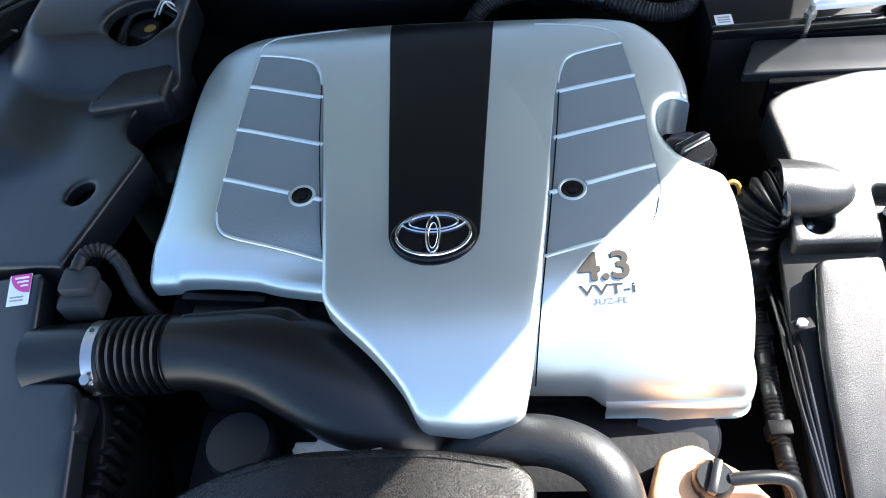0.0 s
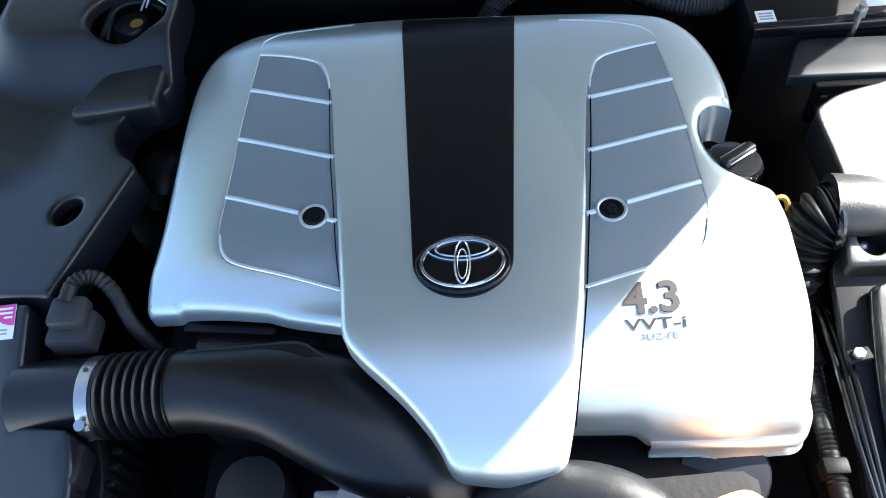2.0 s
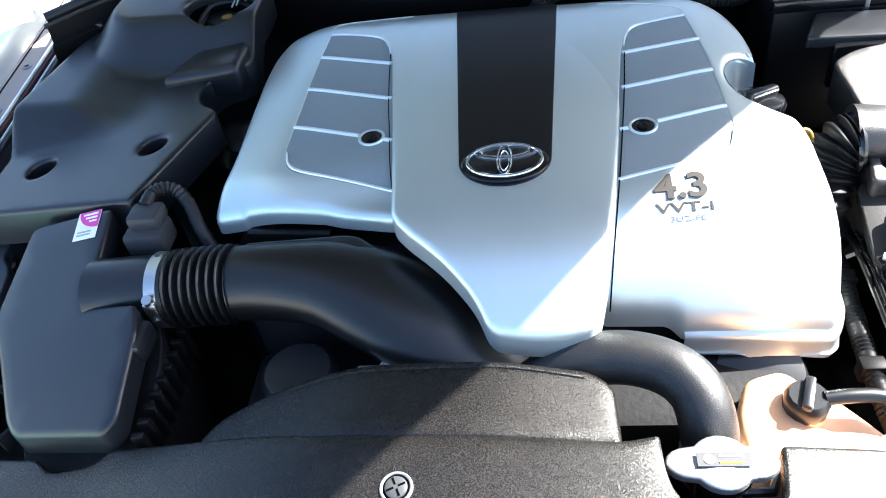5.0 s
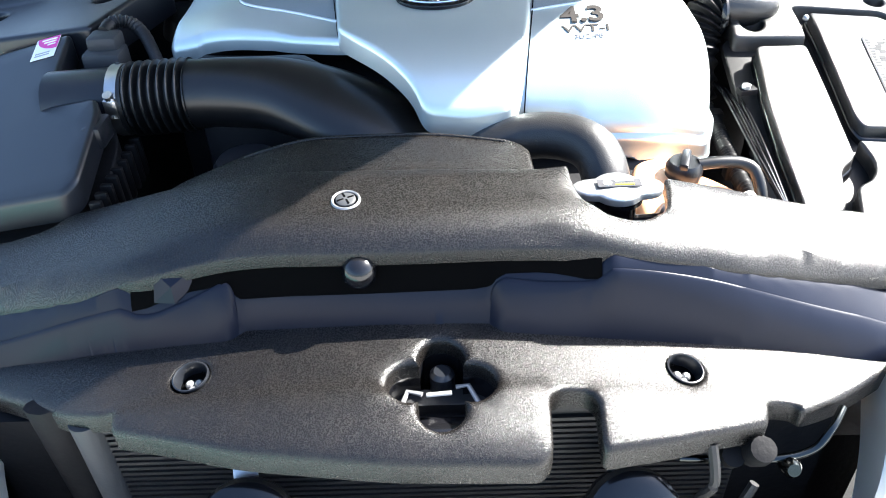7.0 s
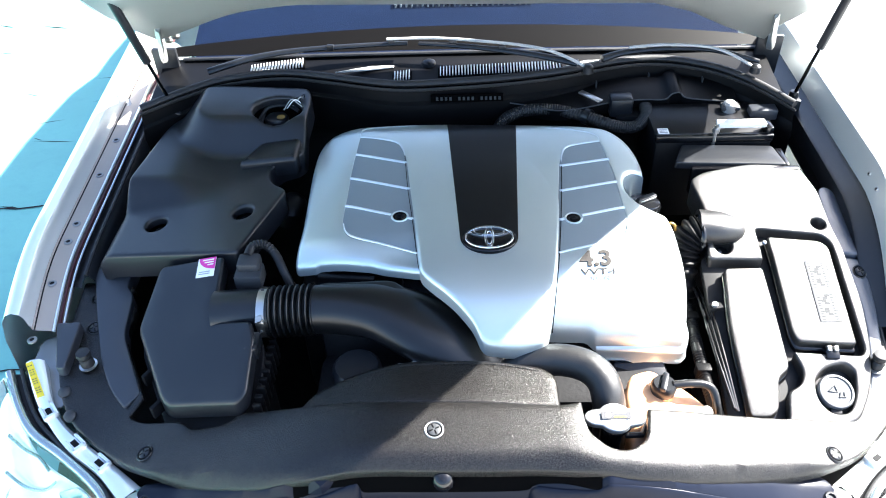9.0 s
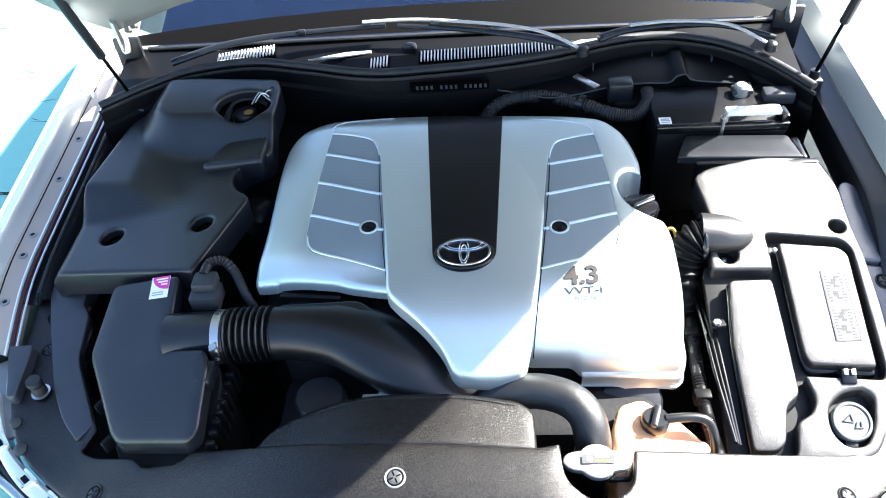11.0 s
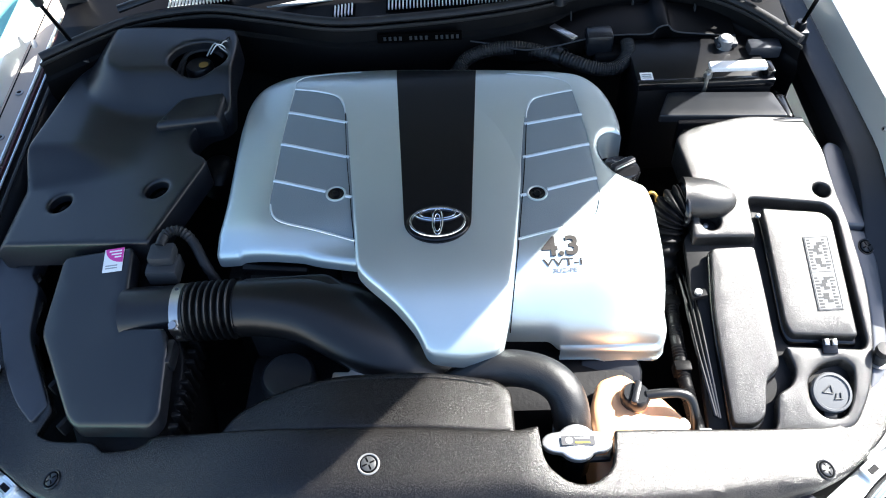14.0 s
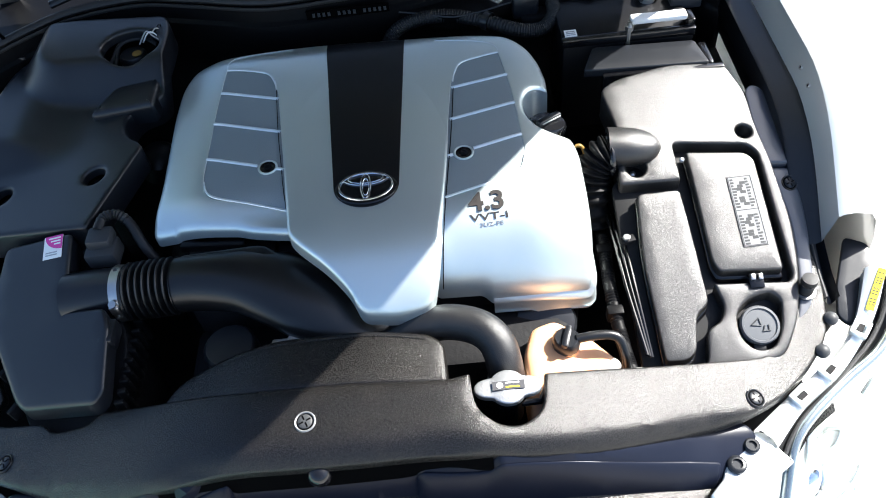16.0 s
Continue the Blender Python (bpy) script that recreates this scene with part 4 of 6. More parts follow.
def radiator_cover():
    c = thing("radiator_cover", "grained black plastic radiator cover, dusty where the sun falls", "radiator cover")
    left_arm = [(-0.515, 0.288, 0.02), (-0.560, 0.306, 0.02), (-0.612, 0.330, 0.03), (-0.665, 0.368, 0.03), (-0.725, 0.412, 0.05), (-0.765, 0.475, 0.04), (-0.785, 0.54, 0.05), (-0.785, 0.705, 0.006), (-0.690, 0.702, 0.006),
                (-0.680, 0.686, 0.008), (-0.692, 0.664, 0.010), (-0.665, 0.643, 0.008), (-0.669, 0.577, 0.010), (-0.600, 0.450, 0.006), (-0.619, 0.416, 0.008), (-0.590, 0.401, 0.015), (-0.512, 0.388, 0.012), (-0.492, 0.370, 0.012)]
    back = [(-0.431, 0.366, 0.012), (-0.409, 0.380, 0.012), (-0.310, 0.366, 0.01), (-0.165, 0.352, 0.02), (-0.028, 0.350, 0.02), (0.105, 0.342, 0.01), (0.136, 0.349, 0.004)]
    cap_notch = [*[(0.1855 + 0.0490 * math.cos(a), 0.3225 + 0.0490 * math.sin(a), 0.01) for a in [math.pi * (1 + k / 8) for k in range(9)]], (0.238, 0.350, 0.004)]
    right_arm = [(0.38, 0.372, 0.02), (0.53, 0.392, 0.03), (0.595, 0.402, 0.03), (0.645, 0.48, 0.04), (0.668, 0.60, 0.03), (0.672, 0.735, 0.004), (0.708, 0.735, 0.004),
                 (0.706, 0.51, 0.05), (0.690, 0.430, 0.05), (0.640, 0.375, 0.03), (0.580, 0.330, 0.03), (0.528, 0.305, 0.02), (0.470, 0.288, 0.02)]
    nose = [(x, front_crease(x) - 0.006, 0.03) for x in (0.40, 0.30, 0.20, 0.12, 0.06, 0.0, -0.075, -0.15, -0.21, -0.28, -0.36, -0.46)]
    outline = rounded(left_arm + back + cap_notch + right_arm + nose, 0.02, 5)
    part("cover", shell(outline, cover_z, 0.005, 0.012, grid=0.0125), GRAIN, c)
    face = rounded([*[(x, front_crease(x) + 0.012, 0.02) for x in (-0.57, -0.50, -0.40, -0.28, -0.20, -0.075, 0.06, 0.14, 0.25, 0.36, 0.46, 0.53)],
                    (0.545, 0.285, 0.01), (0.515, 0.248, 0.01), (0.475, 0.218, 0.02), (0.43, 0.210, 0.02), *[(x, face_foot(x) - 0.005, 0.02) for x in (0.36, 0.30, 0.20, 0.12, 0.08, 0.05, -0.02, -0.12, -0.19, -0.22, -0.30, -0.38)], (-0.45, 0.206, 0.02), (-0.505, 0.218, 0.01), (-0.548, 0.250, 0.01), (-0.580, 0.290, 0.01)], 0.02, 4)
    part("front_face", shell(face, band_z, 0.004, 0.012, grid=0.007), FACE, c, "smooth black front face below the crease")
    for s, pad in ((-1, [(-0.199, 0.246, 0.006), (-0.196, 0.224, 0.010), (-0.206, 0.2145, 0.012), (-0.225, 0.2135, 0.02), (-0.262, 0.2150, 0.03), (-0.352, 0.2195, 0.03), (-0.432, 0.224, 0.02), (-0.500, 0.234, 0.01), (-0.510, 0.254, 0.01), (-0.440, 0.246, 0.02), (-0.352, 0.238, 0.02), (-0.280, 0.234, 0.01)]),
                   (1, [(0.050, 0.238, 0.006), (0.049, 0.220, 0.010), (0.058, 0.2105, 0.012), (0.075, 0.2070, 0.02), (0.120, 0.2055, 0.03), (0.227, 0.2055, 0.03), (0.415, 0.218, 0.02), (0.470, 0.228, 0.01), (0.480, 0.254, 0.01), (0.400, 0.248, 0.02), (0.300, 0.240, 0.02), (0.140, 0.232, 0.01)])):
        part("raised_pad", shell(rounded(pad, 0.01, 4), lambda x, y: band_z(x, y) + 0.0045, 0.0045, 0.012, grid=0.008, steps=4), FACE, c, "raised smooth pad of the front face")
    slot = [-0.300 + 0.456 * k / 30 for k in range(31)]
    # black sheet laid on the face, painted as the shade in the slot
    part("air_slot", loft([[(x, front_crease(x) + 0.004, crown(x) - 0.026) for x in slot], [(x, front_crease(x) - 0.010, band_z(x, front_crease(x) - 0.010) + 0.0035) for x in slot], [(x, front_crease(x) - 0.0125, band_z(x, front_crease(x) - 0.0125) + 0.0020) for x in slot]]), VOID, c, "black sheet painted as shade in the air slot")
    part("slot_stop", lathe([(0.018 * math.cos(a), 0.018 * math.sin(a)) for a in [math.pi * (k / 12 - 0.5) for k in range(13)]], pose(-0.075, 0.246, 0.838), 24), GLOSS, c, "glossy black rubber ball")
    for side in (1, -1):
        pts = [(-0.274, 0.250, 0.850), (-0.236, 0.252, 0.850), (-0.240, 0.245, 0.832), (-0.256, 0.236, 0.820), (-0.277, 0.238, 0.820), (-0.257, 0.239, 0.838)]
        bm = bmesh.new()
        vs = [bm.verts.new((x if side > 0 else -0.144 - x, y, z - 0.008)) for x, y, z in pts]
        for face in ((0, 5, 1), (0, 4, 5), (4, 3, 5), (1, 5, 2), (5, 3, 2)):
            bm.faces.new([vs[k] for k in (face if side > 0 else face[::-1])])
        part("pocket", bm, FACE, c, "faceted end of the air slot", flat=True)
    return c


radiator_cover()


def front_plate():
    c = thing("lock_cover", "dusty grained black plastic lock cover behind the grille opening", "lock cover")
    outline = rounded([(-0.53, 0.255, 0.02), (-0.487, 0.218, 0.02), (-0.433, 0.193, 0.02), (-0.357, 0.157, 0.01), (-0.322, 0.150, 0.006), (-0.306, 0.151, 0.004), (-0.303, 0.130, 0.006), (-0.184, 0.097, 0.03), (-0.089, 0.085, 0.03),
                       (-0.030, 0.0795, 0.03), (0.086, 0.0795, 0.010), (0.097, 0.090, 0.010), (0.099, 0.140, 0.012), (0.110, 0.149, 0.008), (0.133, 0.149, 0.008), (0.142, 0.138, 0.012), (0.140, 0.090, 0.010), (0.207, 0.102, 0.02),
                       (0.299, 0.127, 0.006), (0.306, 0.151, 0.006), (0.332, 0.153, 0.006), (0.338, 0.144, 0.006), (0.39, 0.170, 0.02), (0.444, 0.206, 0.02), (0.508, 0.250, 0.02)], 0.01, 4)
    r, d = 0.0220, 0.0285
    clover = []
    for k in range(64):
        a = 2 * math.pi * k / 64
        best = 0
        for q in range(4):
            cx, cy = d * math.cos(q * math.pi / 2), d * 0.98 * math.sin(q * math.pi / 2)
            b = cx * math.cos(a) + cy * math.sin(a)
            disc = b * b - (cx * cx + cy * cy - r * r)
            if disc > 0:
                best = max(best, b + math.sqrt(disc))
        best = max(best, 0.027)
        clover.append(Vector((0.0005 + best * math.cos(a), 0.1575 + best * math.sin(a))))
    part("plate", shell(outline, plate_z, 0.006, 0.02, [clover, circle(-0.238, 0.1815, 0.0165), circle(0.2335, 0.1815, 0.0165)], 0.0145, 0.02), GRAIN, c)
    part("latch_well", loft([[(p.x, p.y, plate_z(p.x, p.y) - 0.02) for p in clover + clover[:1]], [(p.x * 0.9, 0.1575 + (p.y - 0.1575) * 0.9, 0.70) for p in clover + clover[:1]]]), GLOSS, c)
    latch = thing("bonnet_latch", "steel bonnet latch in a clover shaped opening", "latch", at=(-0.002, 0.006, 0))
    part("base", block(-0.045, 0.05, 0.115, 0.190, 0.715, 0.722, 0.002), DARK, latch)
    for line in ([(-0.038, 0.146, 0.742), (-0.030, 0.164, 0.750), (-0.016, 0.158, 0.752)], [(-0.012, 0.157, 0.752), (0.012, 0.159, 0.752)], [(0.016, 0.166, 0.752), (0.028, 0.168, 0.752), (0.040, 0.148, 0.742)]):
        part("claw", sweep(line, (0.0028, 0.0016), 8), DIMSTEEL, latch)
    part("lever", block(-0.024, 0.028, 0.128, 0.152, 0.715, 0.730, 0.006), GLOSS, latch)
    part("spring_post", lathe([(0.012, -0.02), (0.012, 0.012), (0.008, 0.016), (0, 0.016)], pose(0.003, 0.182, 0.742), 16), BLACK, latch)
    for x in (-0.238, 0.2335):
        clip = thing("push_clip", "steel push clip deep in a round black hole", "clip", "push clips")
        m = on(plate_z, x, 0.1815)
        part("sleeve", lathe([(0.0180, -0.001), (0.0178, 0.0012), (0.0165, 0.0016), (0.0155, 0.0), (0.0150, -0.014)], m, 28), BLACK, clip)
        part("floor", lathe([(0.0152, -0.014), (0, -0.014)], m, 24), VOID, clip)
        for k in range(3):
            part("head", lathe([(0.0046, -0.014), (0.0044, -0.010), (0.0026, -0.008), (0, -0.008)], m @ pose(0.0052 * math.cos(k * 2.1 + 0.5), 0.0052 * math.sin(k * 2.1 + 0.5) - 0.003, 0), 10), DIMSTEEL, clip)
    return c


front_plate()
for x, y in ((-0.566, 0.338), (0.543, 0.330), (-0.735, 0.60), (-0.745, 0.665), (0.692, 0.705), (0.690, 0.60)):
    fastener(cover_z, x, y)
fastener(cover_z, -0.088, 0.300, 0.0125, DIMSTEEL, GREY, "round push clip with a bright rim on the radiator cover")


def rubber_stop(x, y, z):
    s = thing("rubber_stop", "black rubber bonnet stop with a pale washer", "rubber stop", "rubber stops")
    part("washer", lathe([(0.016, 0), (0.016, 0.002), (0.010, 0.003), (0, 0.003)], pose(x, y, z), 20), STEEL, s)
    part("buffer", lathe([(0.012, 0), (0.012, 0.014), (0.009, 0.018), (0.010, 0.022), (0.013, 0.026), (0.012, 0.034), (0, 0.036)], pose(x, y, z), 20), RUBBER, s)


rubber_stop(-0.722, 0.520, cover_z(-0.722, 0.520) + 0.004)
rubber_stop(0.672, 0.50, cover_z(0.672, 0.50) + 0.004)
for x, y in ((-0.752, 0.47), (-0.728, 0.425), (0.70, 0.455), (0.672, 0.405)):
    s = thing("grommet", "small grey plastic grommet on the cover's edge", "grommet", "grommets")
    part("dome", lathe([(0.011, -0.004), (0.011, 0.002), (0.007, 0.006), (0, 0.008)], on(cover_z, x, y), 16), GREY, s)


def shroud():
    c = thing("fan_shroud", "grained black plastic fan shroud with an arched back edge", "fan shroud", at=(0.003, 0.016, 0))
    outline = rounded([(-0.315, 0.345, 0.004), (-0.290, 0.385, 0.03), (-0.220, 0.412, 0.05), (-0.139, 0.422, 0.05), (-0.013, 0.424, 0.05), (0.080, 0.412, 0.02), (0.101, 0.395, 0.02), (0.103, 0.327, 0.003), (-0.028, 0.333, 0.02), (-0.165, 0.336, 0.02)], 0.01, 5)
    part("top", shell(outline, lambda x, y: 0.882 - 0.038 * smooth(0.04, 0.26, abs(x + 0.08)) * (1.0 if x < -0.08 else 0.3), 0.008, 0.16, grid=0.015), GRAIN, c)
    rim = [(p[0], p[1], 0.8825 - 0.038 * smooth(0.04, 0.26, abs(p[0] + 0.08)) * (1.0 if p[0] < -0.08 else 0.3)) for p in spline([(-0.215, 0.400), (-0.139, 0.411), (-0.013, 0.413), (0.074, 0.402)], 8)]
    part("rim", sweep(rim, (0.002, 0.0015), 8), GRAIN, c, "raised bead along the back edge")
    return c


shroud()


def side_z(x, y):
    y = y + 0.024
    base = 0.930 + 0.15 * (x + 0.46)
    base += (0.940 - base) * smooth(0.815, 0.885, y) * smooth(-0.50, -0.64, x)
    u, v, r = x + 0.668, y - 0.966, 0.110
    d = r - math.hypot(max(0.0, r - u), max(0.0, r - v))
    t = min(1.0, max(0.0, min(d, u, v) / 0.056))
    rise = 0.65 * t + 0.35 * smooth(0.0, 1.0, t)
    base -= 0.03 * smooth(-0.712, -0.752, x)
    return base + (0.988 - 0.02 * (x + 0.46) - base) * rise


def side_cover():
    c = thing("strut_tower_cover", "large moulded black plastic cover with two round holes", "side cover", at=(0.002, 0.024, 0))
    outline = rounded([(-0.742, 0.672, 0.01), (-0.452, 0.630, 0.006), (-0.390, 0.802, 0.012), (-0.400, 0.816, 0.01), (-0.421, 0.832, 0.014), (-0.435, 0.858, 0.02), (-0.436, 0.890, 0.02), (-0.420, 0.911, 0.014), (-0.388, 0.918, 0.01),
                       (-0.374, 0.934, 0.012), (-0.371, 1.04, 0.02), (-0.373, 1.09, 0.02), (-0.385, 1.122, 0.015), (-0.56, 1.135, 0.04), (-0.63, 1.130, 0.05), (-0.690, 1.06, 0.05), (-0.712, 0.90, 0.06), (-0.727, 0.80, 0.06)], 0.01, 5)
    holes = [circle(-0.642, 0.750, 0.0205), circle(-0.467, 0.750, 0.0195), circle(-0.439, 1.034, 0.054, 0.048)]
    part("cover", shell(outline, side_z, 0.006, 0.048, holes, 0.008, 0.012), BLACK, c)
    ledge = rounded([(-0.508, 0.900, 0.012), (-0.384, 0.896, 0.008), (-0.380, 0.972, 0.006), (-0.468, 0.972, 0.02)], 0.01, 5)
    part("ledge", shell(ledge, lambda x, y: 0.949 + 0.12 * (x + 0.44) + 0.03 * (y - 0.93), 0.012, 0.03, steps=5), BLACK, c, "low moulded step below the tower")
    for x, y, r in ((-0.642, 0.750, 0.021), (-0.467, 0.750, 0.020)):
        part("hole_floor", lathe([(r, 0), (r * 0.9, -0.004), (0, -0.004)], on(side_z, x, y, -0.024), 24), GLOSS, c)
    part("side_pod", lathe([(0.0, 0.0), (0.022, -0.004), (0.032, -0.016), (0.034, -0.05)], pose(-0.397, 0.866, 0.872, 0, 14, 0) @ Matrix.Diagonal((1.0, 1.25, 1, 1)), 24), STRIPE, c)
    # channel between the cover and the wing
    ch = thing("wing_gutter", "black plastic gutter trim along the wing", "gutter trim", "wing gutters")
    rows = []
    for k in range(14):
        y = 0.69 + (1.22 - 0.69) * k / 13
        z = crest(y)
        rows.append([(-0.745, y, z - 0.11), (-0.757, y, z - 0.045), (-0.766, y, z - 0.036), (-0.778, y, z - 0.046), (-0.786, y, z - 0.066), (-0.812, y, z - 0.064)])
    part("trim", loft(rows), BLACK, ch)
    part("seal_strip", sweep([Vector(r[2]) + Vector((-0.002, 0, 0.002)) for r in rows], (0.004, 0.004), 8), RUBBER, ch, "soft rubber strip")
    ch = thing("wing_gutter", "black plastic gutter trim along the wing", "gutter trim", "wing gutters")
    rows = []
    for k in range(18):
        y = 0.50 + (1.16 - 0.50) * k / 17
        z = crest(y, 1) - 0.062
        rows.append([(0.698, y, z - 0.085), (0.704, y, z - 0.03), (0.714, y, z - 0.020), (0.719, y, z - 0.038), (0.727, y, z - 0.038), (0.734, y, z - 0.018)])
    part("trim", loft(rows), BLACK, ch)
    part("seal_strip", sweep([Vector(r[2]) + Vector((-0.003, 0, 0.003)) for r in rows], (0.004, 0.004), 8), RUBBER, ch, "soft rubber strip")
    for y in (0.60, 0.74, 0.80, 0.95, 1.02):
        part("clip", block(0.714, 0.720, y - 0.007, y + 0.007, crest(y, 1) - 0.084, crest(y, 1) - 0.076, 0.001), WHITE, ch, "small white clip")
    # low trim plate beside the air box
    t = thing("trim_plate", "black plastic trim plate beside the air cleaner", "trim plate")
    level = lambda x, y: 0.778 + 0.22 * (y - 0.471) + 0.003  # noqa: E731
    bm = shell(rounded([(-0.770, 0.744, 0.006), (-0.738, 0.635, 0.03), (-0.696, 0.519, 0.04), (-0.664, 0.464, 0.03), (-0.631, 0.431, 0.006), (-0.609, 0.459, 0.006), (-0.668, 0.573, 0.02), (-0.672, 0.660, 0.02), (-0.690, 0.680, 0.01), (-0.684, 0.730, 0.006)], 0.01), level, 0.003, 0.03, grid=0.03)
    part("gusset", shell(rounded([(-0.800, 0.597), (-0.752, 0.596), (-0.755, 0.502), (-0.772, 0.502)], 0.006, 3), lambda x, y: level(x, y) + 0.004 + 0.10 * (x + 0.80), 0.003, 0.02, grid=0.03), SMOOTH, t)
    part("plate", bm, SMOOTH, t)


side_cover()


def brake_reservoir():
    b = thing("brake_fluid_reservoir", "dark brake fluid reservoir cap with a yellow mark", "reservoir", at=(-0.012, -0.004, 0))
    m = pose(-0.436, 1.080, 0.933)
    part("body", lathe([(0.034, -0.10), (0.034, -0.01), (0.028, 0.0), (0, 0.0)], m, 24), GREY, b)
    part("cap", lathe([(0.026, 0), (0.026, 0.018), (0.022, 0.023), (0, 0.024)], m, 24), BLACK, b)
    part("mark", lathe([(0.009, 0.0245), (0.009, 0.0255), (0, 0.0255)], pose(-0.425, 1.075, 0.933), 16), BRASSY, b)
    w = thing("wiring_connector", "pale wires and a white connector beside the brake reservoir", "wiring")
    for k in range(5):
        part("wire", sweep(spline([(-0.432 + 0.006 * k, 1.088 + 0.006 * k, 0.965), (-0.414 + 0.007 * k, 1.098 - 0.009 * (k % 2), 0.985 + 0.003 * k), (-0.398 + 0.003 * k, 1.082 + 0.006 * k, 0.985), (-0.382, 1.075, 0.975)], 6), 0.0013, 6), (LIGHTGREY, WHITE, BLACK, LIGHTGREY, BLACK)[k], w)
    part("plug", block(-0.386, -0.374, 1.062, 1.080, 0.966, 0.978, 0.003), LIGHTGREY, w)
    for k in range(2):
        part("hose_loop", sweep(spline([(-0.49 + 0.01 * k, 1.055, 0.945), (-0.47, 1.095 + 0.012 * k, 0.965), (-0.43, 1.108 + 0.01 * k, 0.965), (-0.40, 1.09, 0.96)], 6), 0.004, 8), RUBBER, w)


brake_reservoir()


# ---- air cleaner and intake duct ----
def box_z(x, y):
    return 0.842 + 0.304 * x + 0.351 * y


def air_cleaner():
    a = thing("air_cleaner_box", "black plastic air cleaner box with a sloping lid", "air cleaner")
    lid = rounded([(-0.602, 0.664, 0.014), (-0.472, 0.651, 0.010), (-0.473, 0.593, 0.006), (-0.470, 0.528, 0.006), (-0.401, 0.514, 0.008), (-0.392, 0.486, 0.010), (-0.393, 0.392, 0.012), (-0.408, 0.379, 0.012), (-0.535, 0.399, 0.014), (-0.551, 0.414, 0.012), (-0.622, 0.548, 0.014)], 0.01, 5)
    part("lid", shell(lid, box_z, 0.007, 0.028, grid=0.025), BLACK, a)
    lower = rounded([(-0.615, 0.672, 0.02), (-0.462, 0.660, 0.02), (-0.385, 0.50, 0.02), (-0.382, 0.375, 0.02), (-0.405, 0.362, 0.02), (-0.545, 0.386, 0.02), (-0.632, 0.548, 0.02)], 0.02, 5)
    part("case", shell(lower, lambda x, y: box_z(x, y) - 0.055, 0.004, 0.2, grid=0.1), DARK, a)
    part("outlet", sweep([(-0.478, 0.561, 0.868), (-0.44, 0.562, 0.870), (-0.388, 0.562, 0.872)], lambda t: (0.0425 - 0.002 * t, 0.040), 28), BLACK, a, "round outlet neck")
    part("step", block(-0.410, -0.386, 0.462, 0.505, 0.855, 0.884, 0.006), BLACK, a)
    for k in range(9):
        part("case_rib", block(-0.388, -0.374, 0.386 + 0.018 * k, 0.394 + 0.018 * k, 0.78, 0.832, 0.002), TRAY, a)
    for x, y, r in ((-0.622, 0.60, 5), (-0.602, 0.49, -28), (-0.566, 0.42, -30)):
        part("clip", block(-0.004, 0.004, -0.012, 0.012, -0.03, -0.004, 0.002, pose(x, y, 0.800, 0, 0, r)), DARK, a)
    l = thing("service_label", "small white and magenta service sticker on the air cleaner lid", "sticker")
    m = on(box_z, -0.505, 0.635, 0.0006) @ pose(0, 0, 0, 0, 0, -6) @ Matrix.Diagonal((1.12, 0.82, 1, 1))
    part("paper", block(-0.0165, 0.0165, -0.0235, 0.0235, 0, 0.0005, 0.0, m), WHITE, l)
    bm = bmesh.new()
    bm.faces.new([bm.verts.new((x, y, 0.0009)) for x, y in [(0.0165, 0.0235), *[(0.0165 - 0.031 * math.cos(t), 0.0235 - 0.029 * math.sin(t)) for t in [math.pi / 2 * k / 10 for k in range(11)]]]])
    bm.transform(m)
    part("print_field", bm, MAGENTA, l)
    for k, (x0, x1, y) in enumerate(((-0.008, 0.013, 0.018), (-0.004, 0.013, 0.012), (0.002, 0.013, 0.006))):
        part("line", block(x0, x1, y - 0.0014, y + 0.0014, 0.0009, 0.0013, 0.0, m), WHITE, l)
    for k in range(2):
        part("line", block(-0.012, 0.008, -0.012 - 0.005 * k, -0.0095 - 0.005 * k, 0.0005, 0.0009, 0.0, m), INKGREY, l)
    s = thing("air_flow_sensor", "grey air flow sensor plug with a bent black cable", "sensor", at=(0, 0.021, 0))
    part("body", block(-0.452, -0.402, 0.585, 0.628, 0.88, 0.912, 0.006), GREY, s)
    part("connector", block(-0.447, -0.407, 0.600, 0.636, 0.905, 0.928, 0.006), GREY, s)
    part("cable", sweep(spline([(-0.43, 0.628, 0.926), (-0.424, 0.650, 0.930), (-0.405, 0.658, 0.926), (-0.385, 0.645, 0.914), (-0.365, 0.615, 0.89), (-0.345, 0.60, 0.84)], 8), lambda t: 0.0082 + 0.0011 * math.sin(t * 130), 12), RUBBER, s)


air_cleaner()


